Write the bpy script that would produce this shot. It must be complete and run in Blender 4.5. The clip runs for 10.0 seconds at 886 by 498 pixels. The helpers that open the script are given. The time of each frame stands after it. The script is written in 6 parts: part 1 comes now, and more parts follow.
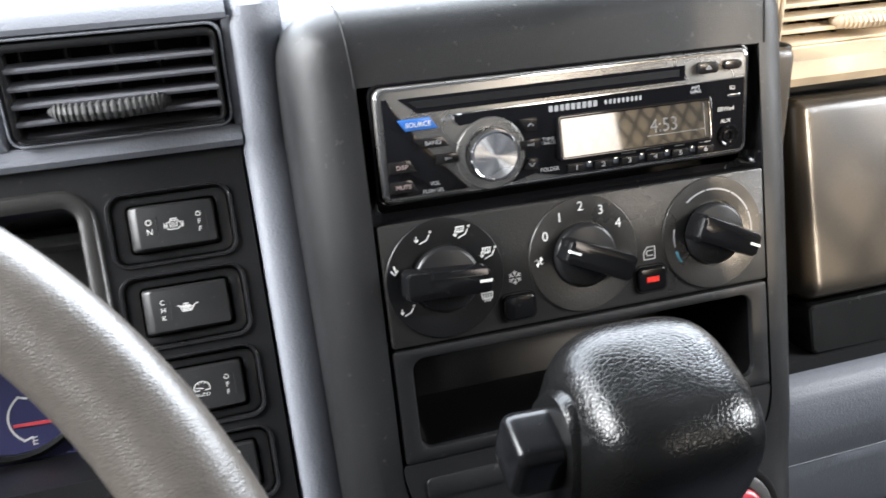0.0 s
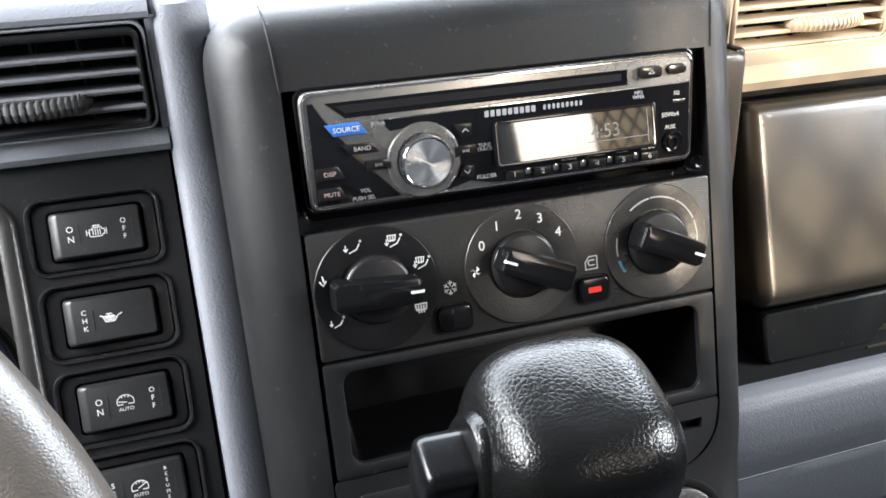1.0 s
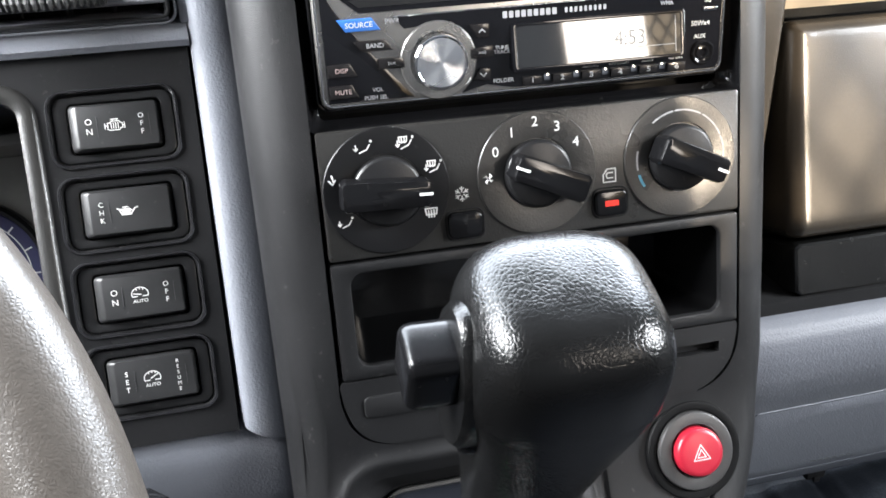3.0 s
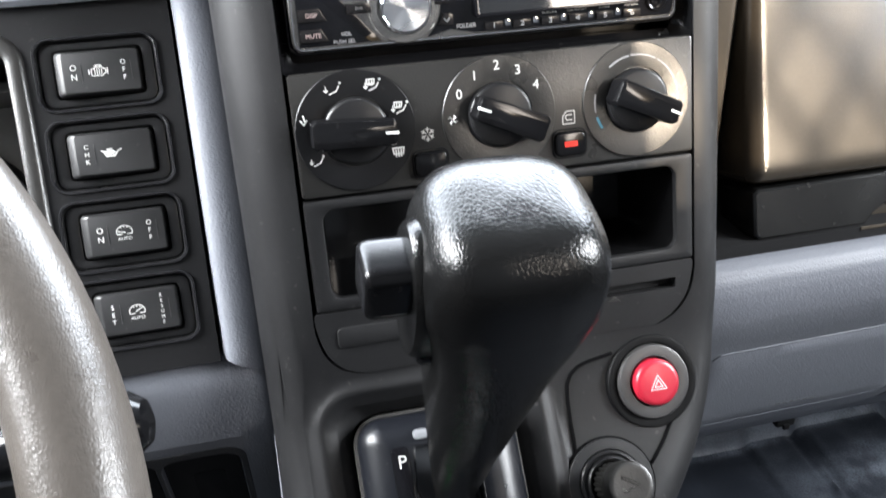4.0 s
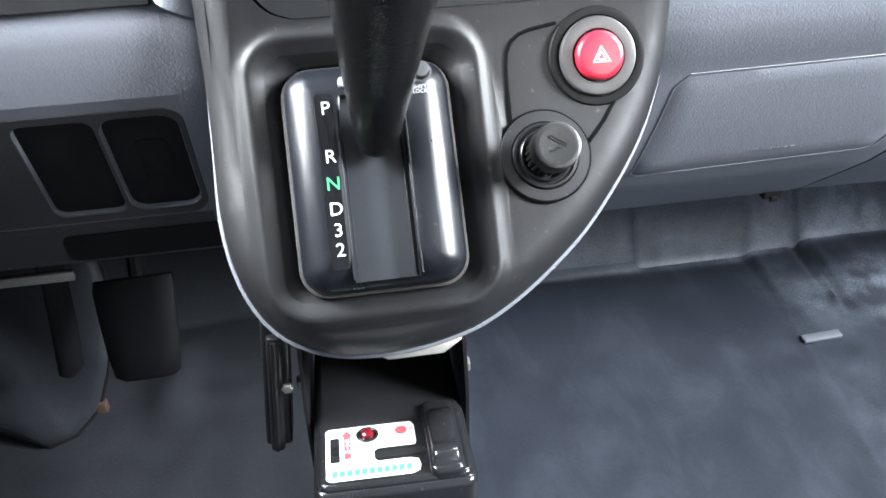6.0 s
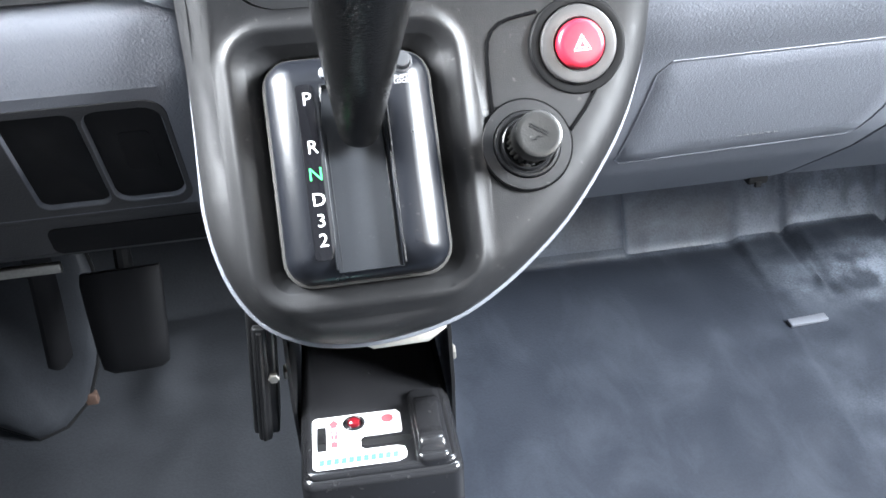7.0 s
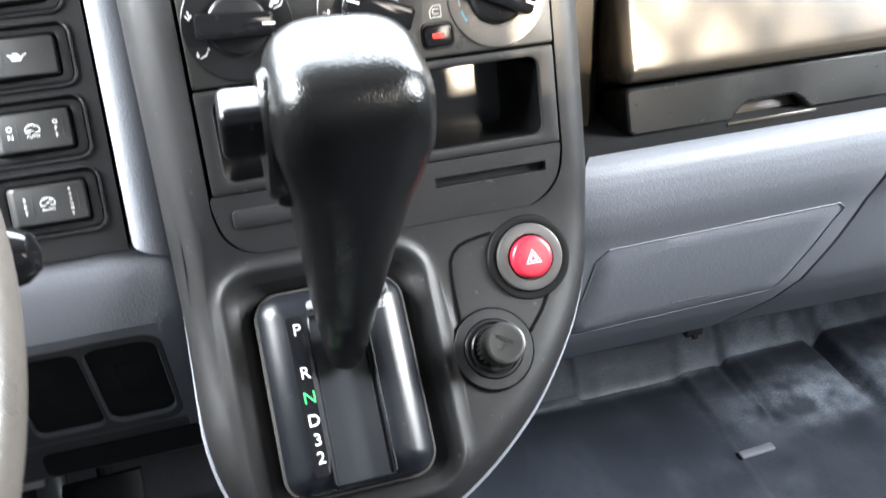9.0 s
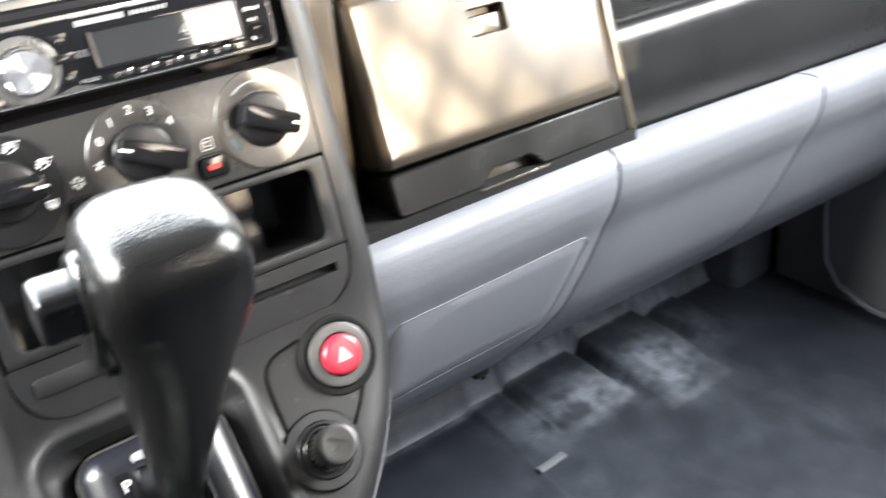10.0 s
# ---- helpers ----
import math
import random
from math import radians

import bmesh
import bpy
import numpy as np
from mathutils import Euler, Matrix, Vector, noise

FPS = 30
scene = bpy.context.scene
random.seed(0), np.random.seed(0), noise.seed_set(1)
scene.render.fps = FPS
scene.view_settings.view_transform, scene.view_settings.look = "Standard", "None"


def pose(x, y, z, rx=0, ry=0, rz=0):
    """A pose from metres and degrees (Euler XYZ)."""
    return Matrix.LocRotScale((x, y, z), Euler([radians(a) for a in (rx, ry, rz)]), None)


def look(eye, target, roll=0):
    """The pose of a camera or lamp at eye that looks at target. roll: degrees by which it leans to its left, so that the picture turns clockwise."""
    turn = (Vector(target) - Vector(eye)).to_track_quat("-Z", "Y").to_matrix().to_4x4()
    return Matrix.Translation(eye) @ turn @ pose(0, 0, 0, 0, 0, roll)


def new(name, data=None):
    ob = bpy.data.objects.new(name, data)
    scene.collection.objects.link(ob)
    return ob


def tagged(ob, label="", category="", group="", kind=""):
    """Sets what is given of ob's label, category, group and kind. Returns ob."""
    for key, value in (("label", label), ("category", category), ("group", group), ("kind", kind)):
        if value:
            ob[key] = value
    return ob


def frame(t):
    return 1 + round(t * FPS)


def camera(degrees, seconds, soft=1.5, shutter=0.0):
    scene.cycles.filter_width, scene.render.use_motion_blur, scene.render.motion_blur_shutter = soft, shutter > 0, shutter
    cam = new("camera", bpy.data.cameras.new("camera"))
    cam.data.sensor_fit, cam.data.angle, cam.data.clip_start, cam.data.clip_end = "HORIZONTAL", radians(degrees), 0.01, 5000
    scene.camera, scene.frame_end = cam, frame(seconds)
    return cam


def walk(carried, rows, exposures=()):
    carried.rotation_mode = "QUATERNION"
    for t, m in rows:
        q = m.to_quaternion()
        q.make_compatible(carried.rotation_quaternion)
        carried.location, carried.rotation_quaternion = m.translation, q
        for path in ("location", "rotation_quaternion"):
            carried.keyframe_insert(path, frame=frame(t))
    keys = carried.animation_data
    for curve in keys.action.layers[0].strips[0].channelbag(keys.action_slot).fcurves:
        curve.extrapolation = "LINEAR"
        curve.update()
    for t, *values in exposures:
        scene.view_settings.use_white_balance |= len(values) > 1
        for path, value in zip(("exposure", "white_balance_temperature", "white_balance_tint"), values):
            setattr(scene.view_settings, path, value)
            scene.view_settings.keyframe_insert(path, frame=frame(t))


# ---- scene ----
cam = camera(54.5, 10.0, soft=1.6, shutter=0.45)
METRES, EYE, TILT, LEAN, TURN = 0.392, 0.80, -24.0, 2.5, -17.2
ROWS = [
    (0.0, 0.0, 0.0, 0.0, 0.0, 0.0, -0.0),
    (0.5, 0.0379, 0.0259, 0.0113, -0.82, 0.3, 0.18),
    (1.0, 0.064, 0.0335, 0.0123, -0.71, -0.09, -0.21),
    (1.5, 0.0761, 0.0413, 0.001, 0.25, -0.92, -0.94),
    (2.0, 0.0851, 0.0538, -0.0099, 1.75, -2.05, -1.98),
    (2.5, 0.0993, 0.0575, -0.0232, 2.99, -3.08, -2.63),
    (4.0, 0.1616, -0.0129, -0.0779, 3.19, -5.08, -2.13),
    (4.5, 0.1918, -0.0429, -0.1386, 3.15, -6.94, -2.45),
    (5.0, 0.2647, -0.0578, -0.2441, 4.23, -9.9, -3.64),
    (5.5, 0.319, -0.0487, -0.3102, 5.91, -12.33, -4.32),
    (6.0, 0.3261, -0.0112, -0.3462, 6.79, -13.43, -4.52),
    (7.5, 0.3477, -0.0186, -0.3301, 5.32, -14.28, -3.42),
    (8.0, 0.3536, -0.0256, -0.2986, 4.38, -10.91, -2.43),
    (8.5, 0.3398, -0.0584, -0.2542, 3.57, -7.7, -2.01),
    (9.0, 0.2935, -0.1285, -0.2138, 1.42, -5.45, -0.02),
    (9.5, 0.2092, -0.1731, -0.169, -5.99, -4.1, 5.46),
    (10.0, 0.2142, -0.1813, -0.1253, -16.34, -3.93, 10.23),
]
walk(cam, [(t, pose(0, 0, EYE, TILT, LEAN, TURN) @ pose(METRES * x, METRES * y, METRES * z, 90 + pitch, roll, yaw)) for t, x, y, z, yaw, pitch, roll in ROWS],
     [(0.0, 0.3, 6750, 13), (1.0, 0.3, 6750, 13), (2.5, 0.74, 6700, 13), (4.0, 0.82, 6700, 13), (4.5, 0.82, 6500, 11), (5.0, 1.25, 6600, 12), (5.5, 1.85, 6550, 12), (6.0, 2.05, 6500, 12), (7.5, 2.6, 6500, 12),
      (8.0, 2.3, 6450, 11), (8.5, 2.18, 6600, 11), (9.0, 1.65, 6700, 11), (9.5, 1.25, 6900, 12), (10.0, 1.8, 7100, 13)])

# ---------------------------------------------------------------- light
SUN_WAY = Vector((-0.30, 0.92, -0.20)).normalized()      # the way in which the sunlight travels
world = bpy.data.worlds.new("sky")
scene.world = world
world.use_nodes = True
wn = world.node_tree
sky = wn.nodes.new("ShaderNodeTexSky")
sky.sky_type, sky.sun_disc = "NISHITA", False
sky.sun_elevation = math.asin(-SUN_WAY.z)
sky.sun_rotation = math.atan2(-SUN_WAY.x, -SUN_WAY.y)
sky.altitude, sky.air_density, sky.dust_density = 100, 1.0, 1.5
wn.links.new(sky.outputs[0], wn.nodes["Background"].inputs[0])
wn.nodes["Background"].inputs[1].default_value = 0.07
sun = new("sun", bpy.data.lights.new("sun", "SUN"))
sun.data.energy, sun.data.angle, sun.data.color = 5.0, radians(0.55), (1.0, 0.86, 0.66)
sun.matrix_world = look((0, -3, 3), Vector((0, -3, 3)) + SUN_WAY)


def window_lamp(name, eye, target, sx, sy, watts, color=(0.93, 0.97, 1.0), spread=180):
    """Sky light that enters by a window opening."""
    lamp = new(name, bpy.data.lights.new(name, "AREA"))
    lamp.data.shape, lamp.data.size, lamp.data.size_y = "RECTANGLE", sx, sy
    lamp.data.energy, lamp.data.color = watts, color
    lamp.data.spread = radians(spread)
    lamp.matrix_world = look(eye, target)
    return lamp


window_lamp("windshield_light", (0.3, 0.76, 1.12), (0.3, 0.1, 0.66), 1.9, 0.62, 70, (0.78, 0.89, 1.0))
window_lamp("left_window_light", (-0.64, 0.33, 1.08), (0.05, 0.37, 0.72), 0.42, 0.5, 13.0, (0.90, 0.96, 1.0), spread=100)
window_lamp("right_window_light", (1.23, -0.10, 1.04), (0.3, 0.28, 0.62), 0.46, 0.44, 13.5, (0.88, 0.95, 1.0), spread=125)
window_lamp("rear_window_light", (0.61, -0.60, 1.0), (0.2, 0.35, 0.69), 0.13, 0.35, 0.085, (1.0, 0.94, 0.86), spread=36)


# ---------------------------------------------------------------- materials
def material(name, color, rough=0.5, metal=0.0, grain=0.0, grain_scale=900.0, mottle=0.15, coat=0.0, specular=0.5, wear=0.0,
             emit=None, cell=False, patchy=0.15, scuff=0.0, crease=0.22, worn=False):
    """A procedural surface: base colour with mottling, fine relief, uneven gloss. Scales are per metre."""
    mat = bpy.data.materials.new(name)
    mat.use_nodes = True
    t = mat.node_tree
    b = t.nodes["Principled BSDF"]
    b.inputs["Metallic"].default_value = metal
    b.inputs["Specular IOR Level"].default_value = specular
    b.inputs["Coat Weight"].default_value = coat
    b.inputs["Coat Roughness"].default_value = 0.08
    co = t.nodes.new("ShaderNodeTexCoord")
    big = t.nodes.new("ShaderNodeTexNoise")
    big.inputs["Scale"].default_value, big.inputs["Detail"].default_value = 22.0, 5.0
    t.links.new(co.outputs["Object"], big.inputs["Vector"])
    fine = t.nodes.new("ShaderNodeTexNoise")
    fine.inputs["Scale"].default_value, fine.inputs["Detail"].default_value = 420.0, 3.0
    t.links.new(co.outputs["Object"], fine.inputs["Vector"])
    both = t.nodes.new("ShaderNodeMath")
    both.operation = "ADD"
    t.links.new(big.outputs["Fac"], both.inputs[0])
    t.links.new(fine.outputs["Fac"], both.inputs[1])
    ramp = t.nodes.new("ShaderNodeMapRange")
    ramp.inputs["From Min"].default_value, ramp.inputs["From Max"].default_value = 0.6, 1.4
    ramp.inputs["To Min"].default_value, ramp.inputs["To Max"].default_value = 1 - mottle, 1 + mottle
    t.links.new(both.outputs[0], ramp.inputs["Value"])
    tint = t.nodes.new("ShaderNodeVectorMath")
    tint.operation = "SCALE"
    tint.inputs[0].default_value = color[:3]
    t.links.new(ramp.outputs[0], tint.inputs["Scale"])
    last = tint.outputs[0]
    if wear:
        # pale specks of dust and scuffs
        spk = t.nodes.new("ShaderNodeTexNoise")
        spk.inputs["Scale"].default_value, spk.inputs["Detail"].default_value = 260.0, 6.0
        t.links.new(co.outputs["Object"], spk.inputs["Vector"])
        cut = t.nodes.new("ShaderNodeMapRange")
        cut.inputs["From Min"].default_value, cut.inputs["From Max"].default_value = 0.66, 0.74
        cut.inputs["To Max"].default_value = wear
        t.links.new(spk.outputs["Fac"], cut.inputs["Value"])
        mix = t.nodes.new("ShaderNodeMix")
        mix.data_type = "RGBA"
        t.links.new(cut.outputs[0], mix.inputs["Factor"])
        t.links.new(last, mix.inputs["A"])
        mix.inputs["B"].default_value = (0.35, 0.34, 0.32, 1)
        last = mix.outputs["Result"]
    if scuff:
        # broad pale wipe marks, drawn out to the front and back
        way = t.nodes.new("ShaderNodeMapping")
        way.inputs["Rotation"].default_value = (0, 0, 0.5)
        way.inputs["Scale"].default_value = (1.0, 0.6, 1.0)
        t.links.new(co.outputs["Object"], way.inputs["Vector"])
        rub = t.nodes.new("ShaderNodeTexNoise")
        rub.inputs["Scale"].default_value, rub.inputs["Detail"].default_value = 16.0, 7.0
        rub.inputs["Roughness"].default_value = 0.62
        rub.inputs["Distortion"].default_value = 0.6
        t.links.new(way.outputs[0], rub.inputs["Vector"])
        cut = t.nodes.new("ShaderNodeMapRange")
        cut.inputs["From Min"].default_value, cut.inputs["From Max"].default_value = 0.47, 0.74
        cut.inputs["To Max"].default_value = scuff
        t.links.new(rub.outputs["Fac"], cut.inputs["Value"])
        amount = cut.outputs[0]
        if worn:
            # scuffs gather where feet rub: the mesh carries their amount and painted-in light
            paled = t.nodes.new("ShaderNodeAttribute")
            paled.attribute_name = "wear"
            times = t.nodes.new("ShaderNodeMath")
            times.operation = "MULTIPLY_ADD"
            t.links.new(paled.outputs["Fac"], times.inputs[0])
            grit = t.nodes.new("ShaderNodeMapRange")
            grit.inputs["From Min"].default_value, grit.inputs["From Max"].default_value = 0.7, 1.3
            grit.inputs["To Min"].default_value, grit.inputs["To Max"].default_value = 0.25, 1.1
            t.links.new(both.outputs[0], grit.inputs["Value"])
            t.links.new(grit.outputs[0], times.inputs[1])
            t.links.new(amount, times.inputs[2])
            amount = times.outputs[0]
        mix = t.nodes.new("ShaderNodeMix")
        mix.data_type = "RGBA"
        t.links.new(amount, mix.inputs["Factor"])
        t.links.new(last, mix.inputs["A"])
        mix.inputs["B"].default_value = (0.24, 0.27, 0.32, 1)
        last = mix.outputs["Result"]
    t.links.new(last, b.inputs["Base Color"])
    rr = t.nodes.new("ShaderNodeMapRange")
    rr.inputs["From Min"].default_value, rr.inputs["From Max"].default_value = 0.3, 0.7
    rr.inputs["To Min"].default_value, rr.inputs["To Max"].default_value = max(0.02, rough * (1 - patchy)), min(1.0, rough * (1 + patchy))
    t.links.new(big.outputs["Fac"], rr.inputs["Value"])
    t.links.new(rr.outputs[0], b.inputs["Roughness"])
    if grain:
        if cell:
            g = t.nodes.new("ShaderNodeTexVoronoi")
            g.feature = "DISTANCE_TO_EDGE"
            warp = t.nodes.new("ShaderNodeMixRGB")
            warp.inputs["Fac"].default_value = 0.006
            t.links.new(co.outputs["Object"], warp.inputs["Color1"])
            t.links.new(big.outputs["Color"], warp.inputs["Color2"])
            t.links.new(warp.outputs[0], g.inputs["Vector"])
            src = t.nodes.new("ShaderNodeMapRange")
            src.inputs["From Max"].default_value = crease
            t.links.new(g.outputs["Distance"], src.inputs["Value"])
            source = src.outputs[0]
        else:
            g = t.nodes.new("ShaderNodeTexNoise")
            g.inputs["Detail"].default_value = 2.0
            t.links.new(co.outputs["Object"], g.inputs["Vector"])
            source = g.outputs["Fac"]
        g.inputs["Scale"].default_value = grain_scale
        bump = t.nodes.new("ShaderNodeBump")
        bump.inputs["Strength"].default_value, bump.inputs["Distance"].default_value = grain, 0.0006
        t.links.new(source, bump.inputs["Height"])
        t.links.new(bump.outputs[0], b.inputs["Normal"])
    if emit:
        b.inputs["Emission Color"].default_value = (*emit[:3], 1)
        b.inputs["Emission Strength"].default_value = emit[3]
    return mat


M_DASH = material("grey_dash_plastic", (0.144, 0.152, 0.172), 0.50, specular=0.38, grain=0.55, grain_scale=800, mottle=0.04, patchy=0.05)
M_CONSOLE = material("charcoal_plastic", (0.0090, 0.0090, 0.0095), 0.47, grain=0.24, grain_scale=2100, mottle=0.16, wear=0.07, specular=0.29)
M_PANEL = material("satin_charcoal", (0.017, 0.0165, 0.0155), 0.30, grain=0.22, grain_scale=1100, mottle=0.10, wear=0.05)
M_BLACK = material("black_plastic", (0.0095, 0.0095, 0.010), 0.31, grain=0.15, grain_scale=1300, mottle=0.15, wear=0.06, specular=0.25)
M_GLOSS = material("gloss_black_plastic", (0.005, 0.005, 0.0055), 0.12, mottle=0.1, wear=0.02, specular=0.28)
M_PIANO = material("piano_black", (0.005, 0.005, 0.006), 0.07, mottle=0.1, specular=0.35)
M_DARK = material("matt_black", (0.005, 0.005, 0.0055), 0.75, mottle=0.2, specular=0.25)
M_GAP = material("shadow_gap", (0.0018, 0.0018, 0.002), 0.95, mottle=0.2, specular=0.05)
M_VOID = material("deep_black_plastic", (0.0035, 0.0035, 0.004), 0.6, mottle=0.2, specular=0.25)
M_SLOT = material("gate_grey", (0.018, 0.020, 0.0235), 0.5, specular=0.35, grain=0.1, grain_scale=1400, mottle=0.1, wear=0.05)
M_LEATHER = material("black_leather", (0.0045, 0.0045, 0.0045), 0.23, grain=0.14, grain_scale=620, mottle=0.2, cell=True, specular=0.27, crease=0.22)
M_RIM = material("grey_wheel_cover", (0.060, 0.052, 0.045), 0.32, grain=0.14, grain_scale=900, mottle=0.2, cell=True, crease=0.4)
M_SILVER = material("silver_paint", (0.25, 0.242, 0.23), 0.27, metal=0.8, mottle=0.05)
M_CHROME = material("chrome", (0.75, 0.75, 0.76), 0.10, metal=1.0, mottle=0.04)
M_STEEL = material("zinc_steel", (0.48, 0.46, 0.41), 0.36, metal=0.9, mottle=0.15, grain=0.1)
M_WHITE = material("white_print", (0.62, 0.62, 0.60), 0.5, mottle=0.04)
M_GREYPRINT = material("grey_print", (0.32, 0.32, 0.33), 0.5, mottle=0.05)
M_GREEN = material("green_print", (0.035, 0.40, 0.11), 0.4, mottle=0.04)
M_RED = material("red_button", (0.32, 0.012, 0.026), 0.34, mottle=0.06)
M_REDLAMP = material("red_indicator", (0.6, 0.03, 0.02), 0.3, emit=(1.0, 0.035, 0.02, 0.22))
M_REDPRINT = material("red_print", (0.55, 0.06, 0.07), 0.4, mottle=0.1)
M_CYAN = material("cyan_print", (0.05, 0.45, 0.45), 0.4, mottle=0.1)
M_BLUE = material("blue_button", (0.03, 0.13, 0.42), 0.22, mottle=0.05)
M_GAUGE = material("blue_gauge_face", (0.016, 0.017, 0.070), 0.5, mottle=0.1)
M_LCD = material("lcd_glass", (0.014, 0.0145, 0.015), 0.04, mottle=0.1, specular=0.95)
M_SEGMENT = material("lcd_segment", (0.12, 0.12, 0.12), 0.3)
M_GLOVE = material("glovebox_plastic", (0.040, 0.033, 0.025), 0.26, grain=0.14, grain_scale=1200, mottle=0.08, wear=0.02, patchy=0.03)
M_VENT = material("vent_plastic", (0.115, 0.117, 0.13), 0.30, mottle=0.08)
M_WHEEL = material("thumb_wheel_plastic", (0.05, 0.05, 0.05), 0.5, mottle=0.1)
M_TANVENT = material("taupe_vent_plastic", (0.55, 0.45, 0.33), 0.42, mottle=0.08)
M_FLOOR = material("rubber_floor_mat", (0.028, 0.033, 0.044), 0.48, specular=0.38, grain=0.55, grain_scale=420, mottle=0.18, wear=0.0, patchy=0.15, scuff=0.10, worn=True)
# floor rubber darkened: the driver footwell's shade is put into the colour
M_FOOTSHADE = material("shaded_floor_rubber", (0.027, 0.029, 0.033), 0.5, grain=0.5, grain_scale=420, mottle=0.25, specular=0.25)
# scuffed rubber, its base lightened in place of light under the dash
M_TOE = material("worn_lightened_rubber", (0.074, 0.082, 0.100), 0.45, grain=0.5, grain_scale=420, mottle=0.25, patchy=0.15, scuff=0.25, worn=True)
# cover rubber, darkened in place of the shade from wheel and seat
M_COVER = material("shaded_rubber", (0.024, 0.026, 0.030), 0.40, grain=0.3, grain_scale=500, mottle=0.25, specular=0.3)
# paints shade on the grey knee panel; also colours the embossed bars
M_POCKET = material("darkened_charcoal", (0.029, 0.029, 0.031), 0.45, grain=0.4, grain_scale=900, mottle=0.08)
M_TAPE = material("pale_strip", (0.15, 0.16, 0.185), 0.45, mottle=0.1)
M_WALL = material("cab_trim", (0.022, 0.022, 0.024), 0.6, mottle=0.1)
M_ROOF = material("headliner", (0.08, 0.08, 0.079), 0.9, mottle=0.08)
M_GROUND = material("asphalt", (0.06, 0.06, 0.06), 0.9, mottle=0.2)
M_RUST = material("rusty_clip", (0.06, 0.034, 0.024), 0.7, mottle=0.3)
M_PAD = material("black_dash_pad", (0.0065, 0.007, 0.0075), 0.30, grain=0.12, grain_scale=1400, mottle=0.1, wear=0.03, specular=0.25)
M_DOOR = material("door_plastic", (0.10, 0.102, 0.108), 0.5, grain=0.2, mottle=0.12)
M_LENS = material("grey_cluster_lining", (0.13, 0.126, 0.118), 0.5, mottle=0.08)

# ---------------------------------------------------------------- mesh helpers; all shapes below are in millimetres
MM = Matrix.Scale(0.001, 4)


def at(x, y, z, rx=0, ry=0, rz=0):
    return pose(x * 0.001, y * 0.001, z * 0.001, rx, ry, rz)


def part(name, bm, mat, parent=None, label="", m=None, sharp=34):
    """Links a bmesh, drawn in millimetres, as one mesh object under a thing or a part."""
    bmesh.ops.remove_doubles(bm, verts=bm.verts, dist=1e-4)
    bmesh.ops.recalc_face_normals(bm, faces=bm.faces)
    bm.transform(MM)
    me = bpy.data.meshes.new(name)
    bm.to_mesh(me)
    bm.free()
    me.materials.append(mat)
    me.polygons.foreach_set("use_smooth", [True] * len(me.polygons))
    me.set_sharp_from_angle(angle=radians(sharp))
    ob = new(name, me)
    ob.parent = parent
    if m is not None:
        ob.matrix_basis = m
    if label:
        ob["label"] = label
    return ob


def thing(name, label, category, m=None, group="", kind=""):
    ob = new(name)
    ob.empty_display_size = 0.02
    if m is not None:
        ob.matrix_basis = m
    return tagged(ob, label, category, group, kind)


def rrect(w, h, r, cx=0.0, cy=0.0, n=5):
    """A rounded rectangle, counter-clockwise."""
    out = []
    for k, (sx, sy) in enumerate(((1, 1), (-1, 1), (-1, -1), (1, -1))):
        for i in range(n + 1):
            a = math.pi / 2 * (k + i / n)
            out.append((cx + sx * (w / 2 - r) + r * math.cos(a), cy + sy * (h / 2 - r) + r * math.sin(a)))
    return out


def ring_pts(r, n=40, cx=0.0, cy=0.0):
    return [(cx + r * math.cos(2 * math.pi * i / n), cy + r * math.sin(2 * math.pi * i / n)) for i in range(n)]


def inset(loop, d):
    """The loop moved inwards by d."""
    n, out = len(loop), []
    for i in range(n):
        (ax, ay), (bx, by), (cx, cy) = loop[i - 1], loop[i], loop[(i + 1) % n]
        e1 = Vector((bx - ax, by - ay)).normalized() if (bx, by) != (ax, ay) else Vector((cx - bx, cy - by)).normalized()
        e2 = Vector((cx - bx, cy - by)).normalized() if (bx, by) != (cx, cy) else e1
        nrm = Vector((-(e1.y + e2.y), e1.x + e2.x))
        if nrm.length < 1e-6:
            nrm = Vector((-e1.y, e1.x))
        nrm.normalize()
        k = d / max(0.45, nrm.dot(Vector((-e1.y, e1.x))))
        out.append((bx + nrm.x * k, by + nrm.y * k))
    return out


def bridge(bm, a, b):
    n = len(a)
    for i in range(n):
        bm.faces.new((a[i], a[(i + 1) % n], b[(i + 1) % n], b[i]))


def loops3(bm, rows, cap0=True, cap1=True, m=None):
    """Skin through closed rows of equally many 3D points."""
    vs = [[bm.verts.new((m @ Vector(p)) if m else p) for p in row] for row in rows]
    for a, b in zip(vs, vs[1:]):
        bridge(bm, a, b)
    if cap0:
        bm.faces.new(vs[0][::-1])
    if cap1:
        bm.faces.new(vs[-1])
    return bm


def prism(bm, loop, z0, z1, bevel=0.6, m=None, seg=2):
    """A slab over the outline with rounded upper edges."""
    rows = [[(x, y, z0) for x, y in loop]]
    if bevel > 0:
        for i in range(seg + 1):
            a = math.pi / 2 * i / seg
            lo = inset(loop, bevel * (1 - math.cos(a)))
            rows.append([(x, y, z1 - bevel + bevel * math.sin(a)) for x, y in lo])
    else:
        rows.append([(x, y, z1) for x, y in loop])
    return loops3(bm, rows, m=m)


